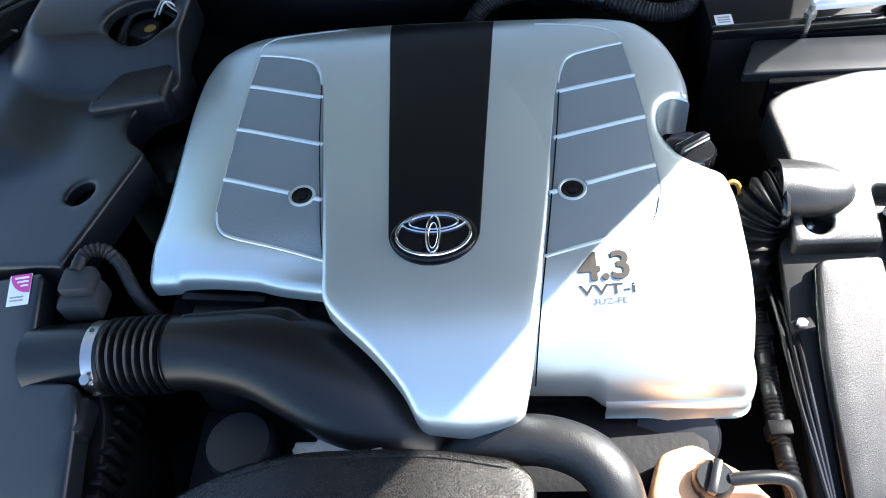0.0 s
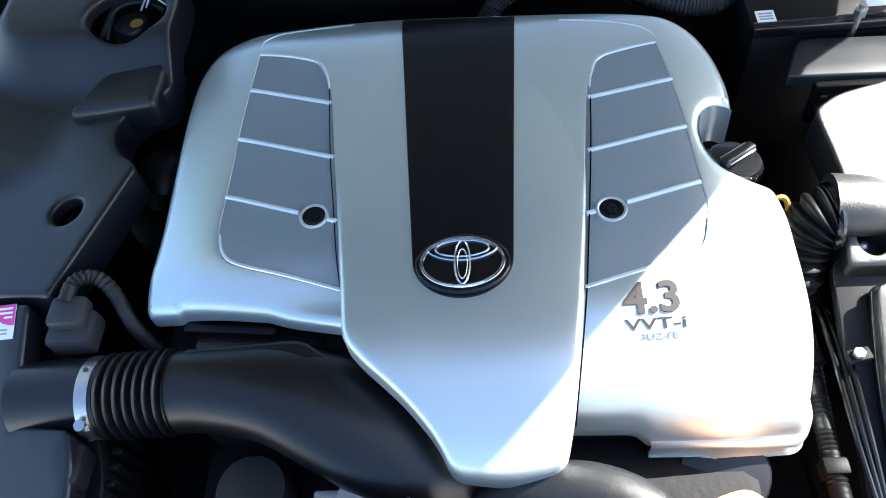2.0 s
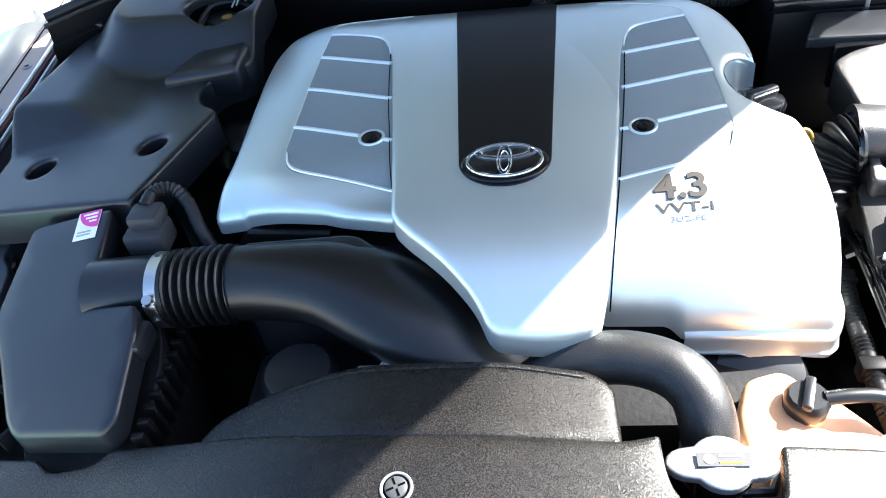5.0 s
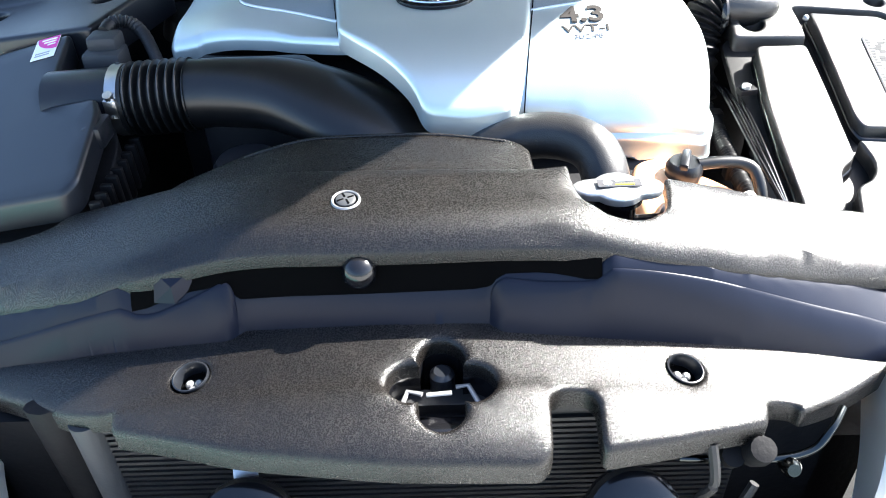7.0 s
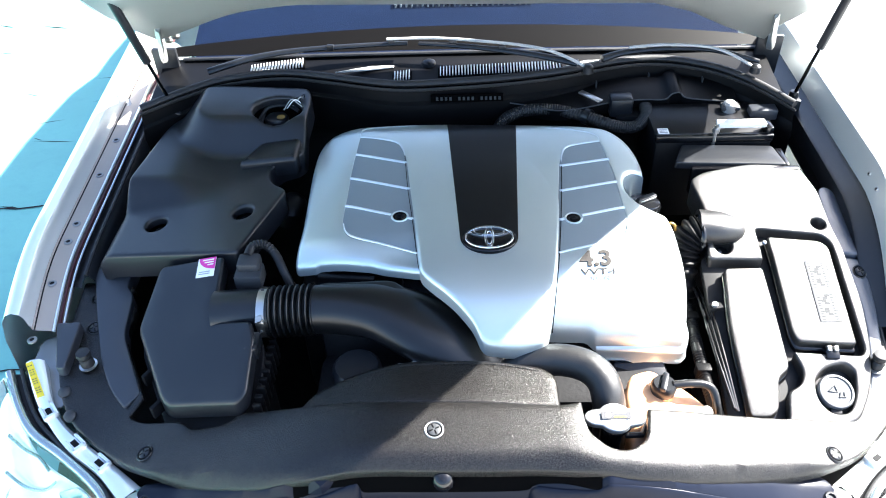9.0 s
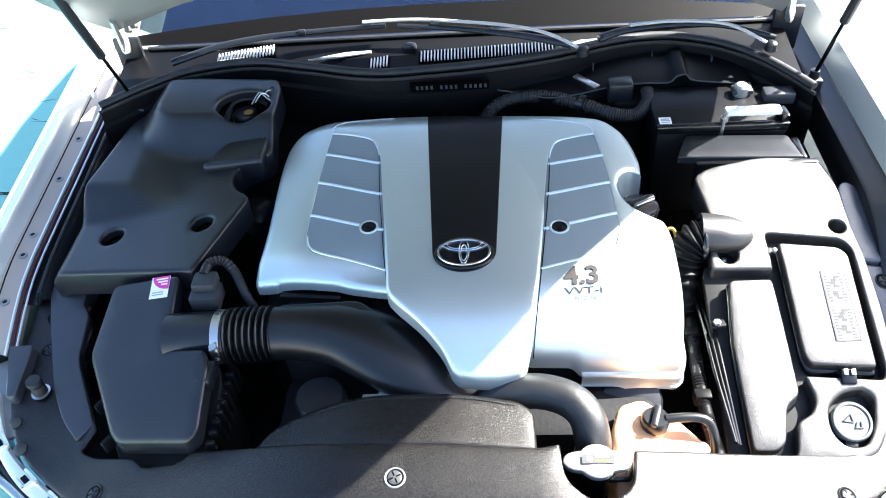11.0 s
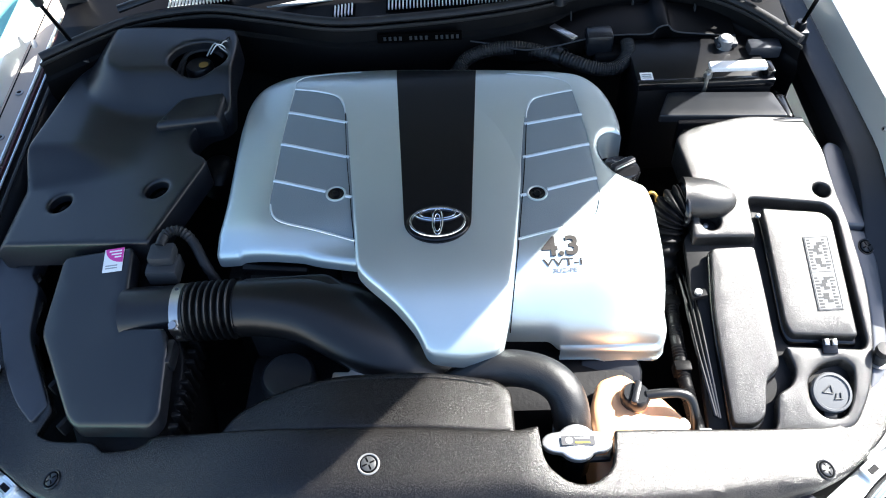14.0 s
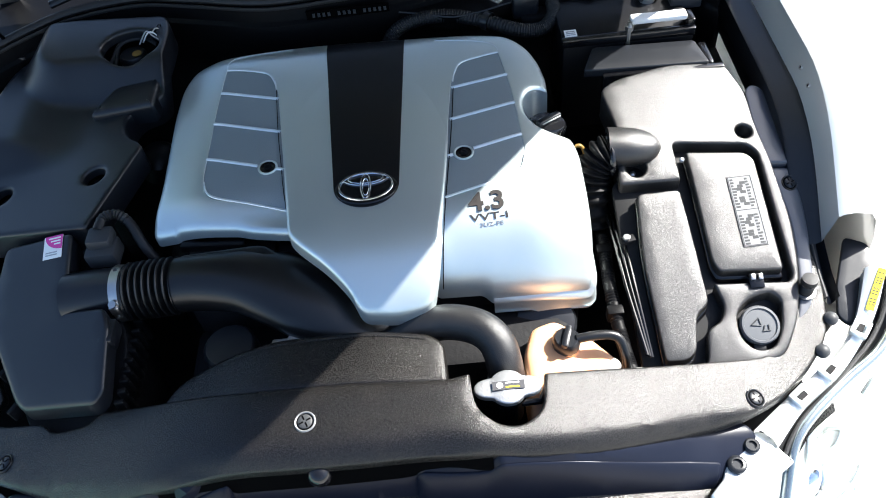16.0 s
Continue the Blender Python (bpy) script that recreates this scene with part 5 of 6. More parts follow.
def intake_duct():
    d = thing("intake_duct", "black intake duct with ribbed bellows, leading to the engine", "intake duct", at=(0.002, 0.019, 0))
    n = 112
    path = [(-0.388 + 0.085 * k / n, 0.541 + 0.001 * k / n, 0.872 + 0.004 * k / n) for k in range(n + 1)]
    fold = lambda t: 1 - abs(math.cos(math.pi * (t - 0.14) / 0.125)) ** 1.6  # noqa: E731
    part("bellows", sweep(path, lambda t: 0.0465 - (0.0095 * fold(t) if t > 0.10 else 0.003), 48), HOSE, d, "ribbed black bellows")
    duct = spline([(-0.305, 0.542, 0.876), (-0.26, 0.541, 0.877), (-0.20, 0.536, 0.876), (-0.15, 0.524, 0.868), (-0.10, 0.506, 0.854), (-0.06, 0.488, 0.836), (-0.02, 0.468, 0.806), (0.02, 0.452, 0.76)], 10)
    part("duct", sweep(duct, lambda t: (0.043 + 0.027 * smooth(0.05, 0.60, t), 0.043 - 0.002 * smooth(0.1, 0.6, t)), 40), HOSE, d)
    part("duct_back", shell(rounded([(-0.298, 0.577, 0.008), (-0.170, 0.583, 0.015), (-0.125, 0.556, 0.02), (-0.060, 0.502, 0.02), (-0.09, 0.490, 0.02), (-0.17, 0.535, 0.03), (-0.30, 0.545, 0.01)], 0.01, 4), lambda x, y: 0.909 - 0.30 * max(0.0, x + 0.165), 0.007, 0.05, grid=0.02), HOSE, d, "raised flat on the duct's back")
    c = thing("hose_clamp", "bright steel worm drive clamp round the duct", "hose clamp", at=(0.002, 0.019, 0))
    part("band", lathe([(0.0425, -0.007), (0.0445, -0.0068), (0.0445, 0.0068), (0.0425, 0.007)], pose(-0.392, 0.541, 0.872, 0, 90, 0), 40), STEEL, c)
    part("screw", sweep([(-0.392, 0.498, 0.900), (-0.392, 0.505, 0.884), (-0.392, 0.498, 0.868)], 0.006, 10), STEEL, c)
    part("housing", block(-0.4, -0.384, 0.495, 0.508, 0.875, 0.893, 0.002), STEEL, c)
    part("screw_hole", lathe([(0.003, 0.0), (0.003, 0.0008), (0, 0.0008)], pose(-0.392, 0.552, 0.9152, 10), 10), INK, c)


intake_duct()


# ---- the engine ----
def engine_z(x, y):
    """The wings of the engine cover."""
    z = 0.947 - (0.027 if x < 0 else 0.035) * smooth(0.235, 0.38, abs(x)) ** 1.3 + 0.003 * smooth(0.7, 1.0, y)
    left = 0.022 * smooth(0.695, 0.618, y) ** 1.4
    right = 28.0 * max(0.0, 0.662 - y) ** 3
    k = smooth(-0.05, 0.05, x)
    return z - left * (1 - k) - right * k - 0.016 * smooth(1.0, 1.075, y) ** 1.5


def middle_z(x, y):
    """The raised middle of the engine cover, which sinks into the back of the wings."""
    lift = -0.003 + 0.0095 * smooth(1.06, 0.72, y)
    return 0.947 + 0.003 * smooth(0.7, 1.0, y) - 2.6 * max(0.0, 0.60 - y) ** 2 - 60 * max(0.0, 0.50 - y) ** 3 - 0.016 * smooth(1.0, 1.075, y) ** 1.5 + lift - 0.9 * max(0.0, abs(x) - 0.055) ** 2


def draped(pts, lift, n=6):
    """A smooth line through plan points, laid on the wings of the cover."""
    return [(p[0], p[1], engine_z(p[0], p[1]) + lift) for p in spline(pts, n)]


def engine_cover():
    e = thing("engine_cover", "satin silver engine cover, grey ribbed insets and black stripe", "engine cover")
    filler = [(0.317, 0.866, 0.006), (0.304, 0.869, 0.010), (0.290, 0.865, 0.014), (0.277, 0.850, 0.016), (0.270, 0.826, 0.02), (0.272, 0.799, 0.02), (0.284, 0.776, 0.02), (0.306, 0.764, 0.016)]
    outline = rounded([(-0.347, 0.637, 0.012), (-0.342, 0.72, 0.06), (-0.346, 0.82, 0.08), (-0.349, 0.92, 0.08), (-0.345, 0.985, 0.05), (-0.326, 1.028, 0.04), (-0.285, 1.053, 0.04), (-0.19, 1.070, 0.08), (-0.076, 1.072, 0.08), (0.075, 1.055, 0.08), (0.202, 1.035, 0.06), (0.265, 1.016, 0.04), (0.298, 0.985, 0.04), (0.314, 0.945, 0.04), (0.320, 0.90, 0.03),
                       *filler, (0.342, 0.756, 0.012), (0.349, 0.72, 0.04), (0.346, 0.63, 0.06), (0.343, 0.56, 0.04), (0.338, 0.515, 0.010), (0.26, 0.507, 0.02), (0.182, 0.507, 0.004), (0.168, 0.514, 0.008), (0.10, 0.515, 0.006),
                       (0.0, 0.58, 0.01), (-0.10, 0.604, 0.01), (-0.127, 0.606, 0.006), (-0.181, 0.616, 0.012), (-0.205, 0.624, 0.006), (-0.30, 0.634, 0.006), (-0.306, 0.631, 0.004)], 0.01, 6)
    insets = {-1: [(-0.256, 1.000, 0.006), (-0.215, 0.992, 0.03), (-0.172, 0.972, 0.03), (-0.156, 0.925, 0.03), (-0.140, 0.79, 0.1), (-0.121, 0.641, 0.004), (-0.185, 0.658, 0.05), (-0.254, 0.676, 0.026), (-0.264, 0.715, 0.03), (-0.2625, 0.80, 0.1), (-0.2625, 0.88, 0.1)],
              1: [(0.242, 0.968, 0.006), (0.210, 0.962, 0.03), (0.166, 0.944, 0.03), (0.152, 0.895, 0.03), (0.138, 0.77, 0.1), (0.120, 0.621, 0.004), (0.180, 0.638, 0.05), (0.246, 0.657, 0.026), (0.259, 0.705, 0.03), (0.2565, 0.78, 0.1), (0.2545, 0.86, 0.1)]}
    loops = {s: rounded(insets[s], 0.01, 6) for s in insets}
    part("outer_shell", shell(outline, engine_z, 0.011, 0.012, list(loops.values()), 0.010, 0.006, 4, hole_r=0.0014), SILVER, e)
    spine = rounded([(-0.172, 1.000, 0.02), (-0.171, 0.972, 0.02), (-0.157, 0.925, 0.05), (-0.146, 0.814, 0.1), (-0.134, 0.725, 0.1), (-0.121, 0.625, 0.06), (-0.116, 0.578, 0.016), (-0.098, 0.557, 0.03), (-0.055, 0.519, 0.04), (-0.026, 0.486, 0.03), (-0.012, 0.458, 0.012), (0.045, 0.4525, 0.04),
                     (0.094, 0.460, 0.018), (0.106, 0.505, 0.03), (0.121, 0.60, 0.1), (0.131, 0.675, 0.1), (0.145, 0.792, 0.1), (0.154, 0.885, 0.05), (0.166, 0.945, 0.02), (0.168, 1.000, 0.02)], 0.01, 6)
    part("raised_middle", shell(spine, middle_z, 0.007, 0.022, grid=0.012, steps=5), SILVER, e)
    # dark gap between the middle and the wings, and the fine seam behind the insets
    for line, r in (([(-0.1585, 0.925), (-0.1475, 0.814), (-0.1355, 0.725), (-0.1225, 0.625), (-0.1175, 0.600)], 0.0006), ([(0.1085, 0.515), (0.1225, 0.60), (0.1325, 0.675), (0.1465, 0.792), (0.1555, 0.885)], 0.0008)):
        part("joint", sweep(draped(line, 0.0003), (r, r), 6), VOID, e, "dark joint line")
    for line in ([(-0.2565, 1.003), (-0.254, 1.025), (-0.236, 1.042), (-0.20, 1.051), (-0.14, 1.058)], [(0.2425, 0.971), (0.238, 0.985), (0.222, 0.998), (0.185, 1.011), (0.13, 1.022)]):
        part("seam", sweep(draped(line, 0.0002), (0.0010, 0.0008), 6), RIB, e, "fine bright seam")
    # front lip under the crease of the wing
    rim = spline([(0.184, 0.5065), (0.26, 0.5060), (0.318, 0.5090), (0.336, 0.513), (0.3425, 0.528), (0.345, 0.56), (0.3475, 0.63), (0.3500, 0.70)], 6)
    out = lambda k: Vector((rim[min(k + 1, len(rim) - 1)][1] - rim[max(k - 1, 0)][1], rim[max(k - 1, 0)][0] - rim[min(k + 1, len(rim) - 1)][0], 0)).normalized()  # noqa: E731
    rows = []
    for off, z, share in ((-0.006, 0.008, 0), (-0.001, 0.002, 0), (0.0035, -0.003, 0), (0.0042, -0.007, 0), (0.0030, -0.011, 0), (0.0045, -0.030, 0), (0.0060, 0.0, 1), (0.0045, -0.002, 1), (-0.002, -0.002, 1)):
        row = []
        for k, p in enumerate(rim):
            top = min(0.850, engine_z(p[0], p[1])) - 0.011
            foot = 0.792 + 0.012 * smooth(0.262, 0.235, p[0]) + 0.05 * smooth(0.54, 0.70, p[1])
            q = Vector((p[0], p[1], 0)) + out(k) * off
            row.append((q.x, q.y, (foot if share else top) + z))
        rows.append(row)
    part("front_lip", loft(rows), SILVER, e, "silver lip below the crease")
    # middle stripe
    arc = [(0.0045 + 0.0515 * math.cos(t), 0.660 + 0.047 * math.sin(t)) for t in [math.pi * (1.0 + k / 20) for k in range(21)]]
    stripe = [Vector(p) for p in [(0.074, 1.040), (-0.074, 1.058), *arc]]
    part("stripe", shell(stripe, lambda x, y: max(middle_z(x, y), engine_z(x, y)) + 0.0018, 0.0010, 0.003, grid=0.025), STRIPE, e, "satin black middle stripe")
    # emblem of plain oval rings
    m = on(middle_z, 0.0045, 0.652, 0.0022)
    em = part("emblem", lathe([(1.0, -0.002), (1.0, 0.0016), (0.95, 0.0032), (0.88, 0.0036), (0, 0.0036)], m @ Matrix.Diagonal((0.0480, 0.0365, 1, 1)), 48), GLOSS, e, "black oval emblem with chrome rings")

    def ring(rx, ry, cx, cy, w, a0=0.0, a1=2 * math.pi):
        path = [m @ Vector((cx + rx * math.cos(a0 + (a1 - a0) * k / 48), cy + ry * math.sin(a0 + (a1 - a0) * k / 48), 0.0042)) for k in range(49)]
        part("chrome_ring", sweep(path, (w, 0.0018), 8, caps=a1 - a0 < 6), CHROME, em)

    ring(0.0412, 0.0290, 0, 0, 0.0019)
    ring(0.0272, 0.0100, 0, 0.0152, 0.0013)
    ring(0.0078, 0.0258, 0, -0.0010, 0.0012)
    ring(0.0050, 0.0175, 0, -0.0030, 0.0008)
    ring(0.0372, 0.0190, 0, 0.0200, 0.0013, math.pi * 1.08, math.pi * 1.92)
    # inset panels with silver ribs
    for side in (-1, 1):
        outer = [(-0.2590, 0.934), (-0.2625, 0.853), (-0.2635, 0.766)] if side < 0 else [(0.2515, 0.902), (0.2550, 0.827), (0.2570, 0.748)]
        inner = [(-0.154, 0.901), (-0.144, 0.814), (-0.133, 0.722)] if side < 0 else [(0.152, 0.881), (0.144, 0.800), (0.134, 0.713)]
        top, foot = ([(-0.2555, 0.9985), (-0.215, 0.990), (-0.178, 0.975), (-0.164, 0.950), (-0.1585, 0.925)], [(-0.124, 0.643), (-0.185, 0.660), (-0.236, 0.674), (-0.254, 0.688), (-0.2612, 0.712)]) if side < 0 else \
                    ([(0.2415, 0.9665), (0.210, 0.960), (0.172, 0.947), (0.160, 0.922), (0.1555, 0.897)], [(0.124, 0.624), (0.180, 0.640), (0.230, 0.654), (0.247, 0.668), (0.2565, 0.70)])
        bolt = Vector((-0.1585, 0.7305)) if side < 0 else Vector((0.1605, 0.7175))
        floor = part("inset_panel", shell(inset(loops[side] if area(loops[side]) > 0 else loops[side][::-1], -0.001), lambda x, y: engine_z(x, y) - 0.0012, 0.0004, 0.001, grid=0.012), PANEL, e, "grained grey inset panel")
        for a, b in zip(outer, inner):
            a, b = Vector(a), Vector(b)
            pts = [a.lerp(b, t / 40) for t in range(41)]
            near = min((p - bolt).length for p in pts) < 0.0165
            for some in ([p for p in pts if side * (p.x - bolt.x) > 0.0 and (p - bolt).length > 0.0160], [p for p in pts if side * (p.x - bolt.x) <= 0 and (p - bolt).length > 0.0160]) if near else (pts,):
                if len(some) > 3:
                    part("rib", sweep([(p.x, p.y, engine_z(p.x, p.y) - 0.0008) for p in some], lambda t: (0.0030, 0.0028), 10), RIB, floor)
        part("rib", sweep(draped(top, -0.0002), lambda t: (0.0024 - 0.0014 * smooth(0.6, 1.0, t), 0.0020), 8), RIB, floor)
        part("rib", sweep(draped(foot, -0.0002), lambda t: (0.0022 - 0.0012 * smooth(0.5, 1.0, t), 0.0018), 8), RIB, floor)
        m2 = on(engine_z, bolt.x, bolt.y, 0.0)
        cup = part("bolt_cup", lathe([(0.0165, -0.003), (0.0165, 0.0000), (0.0157, 0.0010), (0.0140, 0.0010), (0.0130, 0.0002), (0.0126, -0.004), (0.0120, -0.010)], m2, 36), SILVER, e)
        part("well", lathe([(0.0128, -0.0001), (0.0115, -0.0005), (0.0, -0.0005)], m2, 28), GLOSS, cup)
        part("bolt", lathe([(0.0066, -0.0006), (0.0064, 0.0012), (0.0040, 0.0018), (0.0034, 0.0004), (0, 0.0004)], m2, 6), DARK, cup)
    part("edge_pad", block(-0.052, 0.052, -0.006, 0.006, -0.012, 0.004, 0.003, pose(-0.252, 0.6235, 0.893, 0, 0, -5)), STRIPE, e, "black rubber pad under the front edge")
    # raised lettering
    words("lettering_4_3", "4.3", 0.0455, on(engine_z, 0.187, 0.6085, 0.0002) @ pose(0, 0, 0, 0, 0, 2) @ Matrix.Diagonal((1.0, 0.95, 1, 1)), LETTER, e, 0.0013, 0.0011, "dark grey raised lettering 4.3")
    words("lettering_vvt_i", "VVT-i", 0.0215, on(engine_z, 0.1885, 0.5855, 0.0001) @ pose(0, 0, 0, 0, 0, 2) @ Matrix.Diagonal((1.16, 0.72, 1, 1)), LETTER, e, 0.0008, 0.0002, "dark grey raised lettering VVT-i")
    words("lettering_3uz_fe", "3UZ-FE", 0.0115, on(engine_z, 0.191, 0.5752, 0.0001) @ pose(0, 0, 0, 0, 0, 2) @ Matrix.Diagonal((1.0, 0.72, 1, 1)), PALELETTER, e, 0.0006, 0.0, "small pale lettering 3UZ-FE")
    # hollow round the oil filler
    arc = [Vector(p[:2]) for p in filler[:-1]]
    hollow = spline([tuple(p) for p in arc], 4)
    mid = Vector((0.318, 0.806))
    part("filler_hollow", loft([[(*(mid + (Vector(p) - mid) * s), engine_z(p[0], p[1]) - d) for p in hollow] for s, d in ((1.0, 0.004), (0.99, 0.014), (0.97, 0.028), (0.93, 0.06))]), SILVER, e, "silver hollow round the oil filler")


engine_cover()


def oil_filler():
    o = thing("oil_filler_cap", "black plastic oil filler cap with a raised grip", "oil cap")
    m = pose(0.307, 0.795, 0.909, -8, 8, 0)
    part("neck", lathe([(0.025, -0.08), (0.025, 0.0)], m, 24), DARK, o)
    part("cap", lathe([(0.029, -0.006), (0.0305, 0.004), (0.0305, 0.011), (0.028, 0.014), (0.012, 0.016), (0, 0.016)], m, 40), GLOSS, o)
    for k in range(20):
        part("flute", block(-0.0013, 0.0013, 0.0295, 0.0315, -0.004, 0.010, 0.0004, m @ pose(0, 0, 0, 0, 0, 18 * k), 1), GLOSS, o)
    part("grip", block(-0.006, 0.006, -0.026, 0.026, 0.010, 0.024, 0.003, m @ pose(0, 0, 0, 0, 0, -52), 3), BLACK, o, "raised grip bar")
    # pale strips painted as sunlight along both edges of the black grip
    for k in (-1, 1):
        part("sunlit_grip_edge", sweep([m @ pose(0, 0, 0, 0, 0, -52) @ Vector((0.0068 * k, y, 0.020)) for y in (-0.022, 0.0, 0.022)], 0.0011, 6), LIGHTGREY, o, "pale strip painted as sun on the grip's edge")
    d = thing("dipstick", "yellow ring handle of the oil dipstick", "dipstick")
    bm = sweep([(0.354 + 0.010 * math.cos(a), 0.752 + 0.006 * math.sin(a), 0.880 + 0.017 * math.sin(a)) for a in [2 * math.pi * k / 24 for k in range(25)]], 0.0032, 8, caps=False)
    part("ring", bm, BRASSY, d)
    part("tube", sweep([(0.354, 0.748, 0.863), (0.354, 0.73, 0.78)], 0.004, 8), DARK, d)


oil_filler()


def engine_block():
    e = thing("engine", "dark engine under its cover", "engine")
    part("block", block(-0.30, 0.28, 0.53, 1.03, 0.35, 0.875, 0.03), DARK, e)
    part("head_left", block(-0.35, -0.20, 0.60, 1.02, 0.60, 0.845, 0.02), DARK, e)
    part("head_right", block(0.20, 0.335, 0.56, 1.0, 0.60, 0.80, 0.02), DARK, e)
    part("throttle_plate", block(-0.295, -0.15, 0.575, 0.640, 0.84, 0.885, 0.01), HOSE, e)
    part("throttle_flange", block(-0.265, -0.165, 0.555, 0.600, 0.88, 0.905, 0.008), HOSE, e)
    part("idler_cover", lathe([(0.042, -0.10), (0.042, -0.008), (0.036, 0.0), (0, 0.002)], pose(-0.225, 0.468, 0.835), 28), BLACK, e)
    part("tensioner", lathe([(0.05, -0.08), (0.05, -0.01), (0.045, 0.0), (0.02, 0.004), (0, 0.004)], pose(0.262, 0.487, 0.785, 25), 28), BLACK, e)
    part("water_outlet", block(-0.155, -0.055, 0.435, 0.462, 0.835, 0.848, 0.003), ALLOY, e, "cast aluminium flange")
    part("water_neck", sweep([(-0.105, 0.45, 0.75), (-0.105, 0.45, 0.852)], 0.026, 20), ALLOY, e)
    for x in (-0.148, -0.062):
        part("flange_bolt", lathe([(0.006, 0), (0.006, 0.006), (0, 0.006)], pose(x, 0.449, 0.848), 6), STEEL, e)
    part("timing_cover", block(-0.30, 0.30, 0.42, 0.54, 0.35, 0.79, 0.02), DARK, e)
    # makers' plate seen as bars
    for k in range(7):
        part("plate_mark", block(0.232 + 0.008 * k, 0.2375 + 0.008 * k, 0.4405, 0.4425, 0.790, 0.797, 0.0), INKGREY, e)


engine_block()


# ---- cooling ----
def cooling():
    h = thing("radiator_hose", "thick black fabric textured radiator hose", "hose", at=(0.005, 0.012, 0))
    part("hose", sweep(spline([(0.0, 0.435, 0.80), (0.05, 0.442, 0.842), (0.10, 0.440, 0.862), (0.145, 0.424, 0.868), (0.172, 0.400, 0.862), (0.182, 0.372, 0.838), (0.184, 0.350, 0.79)], 8), 0.0265, 24), CLOTH, h)
    part("clamp", lathe([(0.026, -0.006), (0.0275, -0.006), (0.0275, 0.006), (0.026, 0.006)], pose(0.183, 0.362, 0.818, 40), 24), DIMSTEEL, h, "spring clamp")
    n = thing("radiator_filler", "radiator neck closed by a zinc pressure cap with printed label", "radiator filler", at=(0.0, 0.024, -0.014))
    m = pose(0.186, 0.308, 0.872)
    part("neck", lathe([(0.022, -0.06), (0.022, -0.004), (0.027, -0.002), (0.027, 0.002)], m, 24), GLOSS, n)
    wing = []
    for k in range(48):
        a = 2 * math.pi * k / 48
        r = 0.0262 + 0.0208 * max(0.0, (abs(math.cos(a)) - 0.80) / 0.20) ** 1.5
        wing.append(Vector((r * math.cos(a), r * math.sin(a))))
    bm = shell(wing, lambda x, y: 0.012 + 0.002 * smooth(0.02, 0.01, math.hypot(x, y)), 0.003, 0.006, grid=0.01)
    bm.transform(m)
    part("cap", bm, ALLOY, n)
    part("label", block(-0.021, 0.023, -0.0065, 0.0065, 0.0140, 0.0150, 0.0, m), INK, n, "dark printed label")
    part("mark", lathe([(0.0045, 0.0152), (0.0045, 0.0156), (0, 0.0156)], m @ pose(-0.011, 0.0, 0), 16), WHITE, n)
    for x0, x1, y in ((-0.003, 0.016, 0.0032), (-0.003, 0.016, -0.0032)):
        part("print", block(x0, x1, y - 0.001, y + 0.001, 0.0152, 0.0156, 0.0, m), WHITE if y > 0 else YELLOW, n)
    part("overflow", sweep([(0.186, 0.30, 0.845), (0.23, 0.30, 0.848), (0.245, 0.33, 0.84)], 0.005, 8), BLACK, n)
    r = thing("coolant_reservoir", "amber translucent coolant tank with a black cap", "coolant tank", at=(0.005, 0.012, 0))
    outline = rounded([(0.213, 0.335, 0.01), (0.212, 0.395, 0.012), (0.228, 0.440, 0.014), (0.268, 0.452, 0.014), (0.315, 0.425, 0.014), (0.352, 0.378, 0.014), (0.350, 0.335, 0.01), (0.28, 0.30, 0.02), (0.21, 0.285, 0.02)], 0.01, 5)
    part("tank", shell(outline, lambda x, y: 0.812 + 0.015 * smooth(0.30, 0.26, x) - 0.02 * smooth(0.33, 0.30, y), 0.012, 0.12, grid=0.02), ORANGE, r)
    part("filler_neck", lathe([(0.022, -0.02), (0.020, 0.012)], pose(0.276, 0.405, 0.815), 20), ORANGE, r)
    cap = part("cap", lathe([(0.020, 0.0), (0.021, 0.006), (0.021, 0.016), (0.017, 0.022), (0, 0.022)], pose(0.276, 0.405, 0.822), 14), BLACK, r, "black ribbed cap")
    part("grip", block(-0.019, 0.019, -0.005, 0.005, 0.018, 0.028, 0.003, pose(0.276, 0.405, 0.822, 0, 0, 70)), BLACK, cap)
    part("nozzle", sweep([(0.30, 0.342, 0.812), (0.325, 0.358, 0.815), (0.345, 0.372, 0.813)], lambda t: 0.011 - 0.002 * t, 12), LIGHTGREY, r)
    o = thing("overflow_hose", "thin black overflow hose from the coolant cap", "hose", at=(0.005, 0.012, 0))
    part("hose", sweep(spline([(0.290, 0.403, 0.840), (0.315, 0.405, 0.841), (0.340, 0.405, 0.839), (0.354, 0.399, 0.832), (0.361, 0.384, 0.812), (0.364, 0.370, 0.78)], 8), 0.0070, 12), HOSE, o)


cooling()


# ---- the battery side ----
def right_z(x, y):
    return 0.6315 - 0.05 * x + 0.40 * y - 0.19 * max(0.0, y - 0.70)


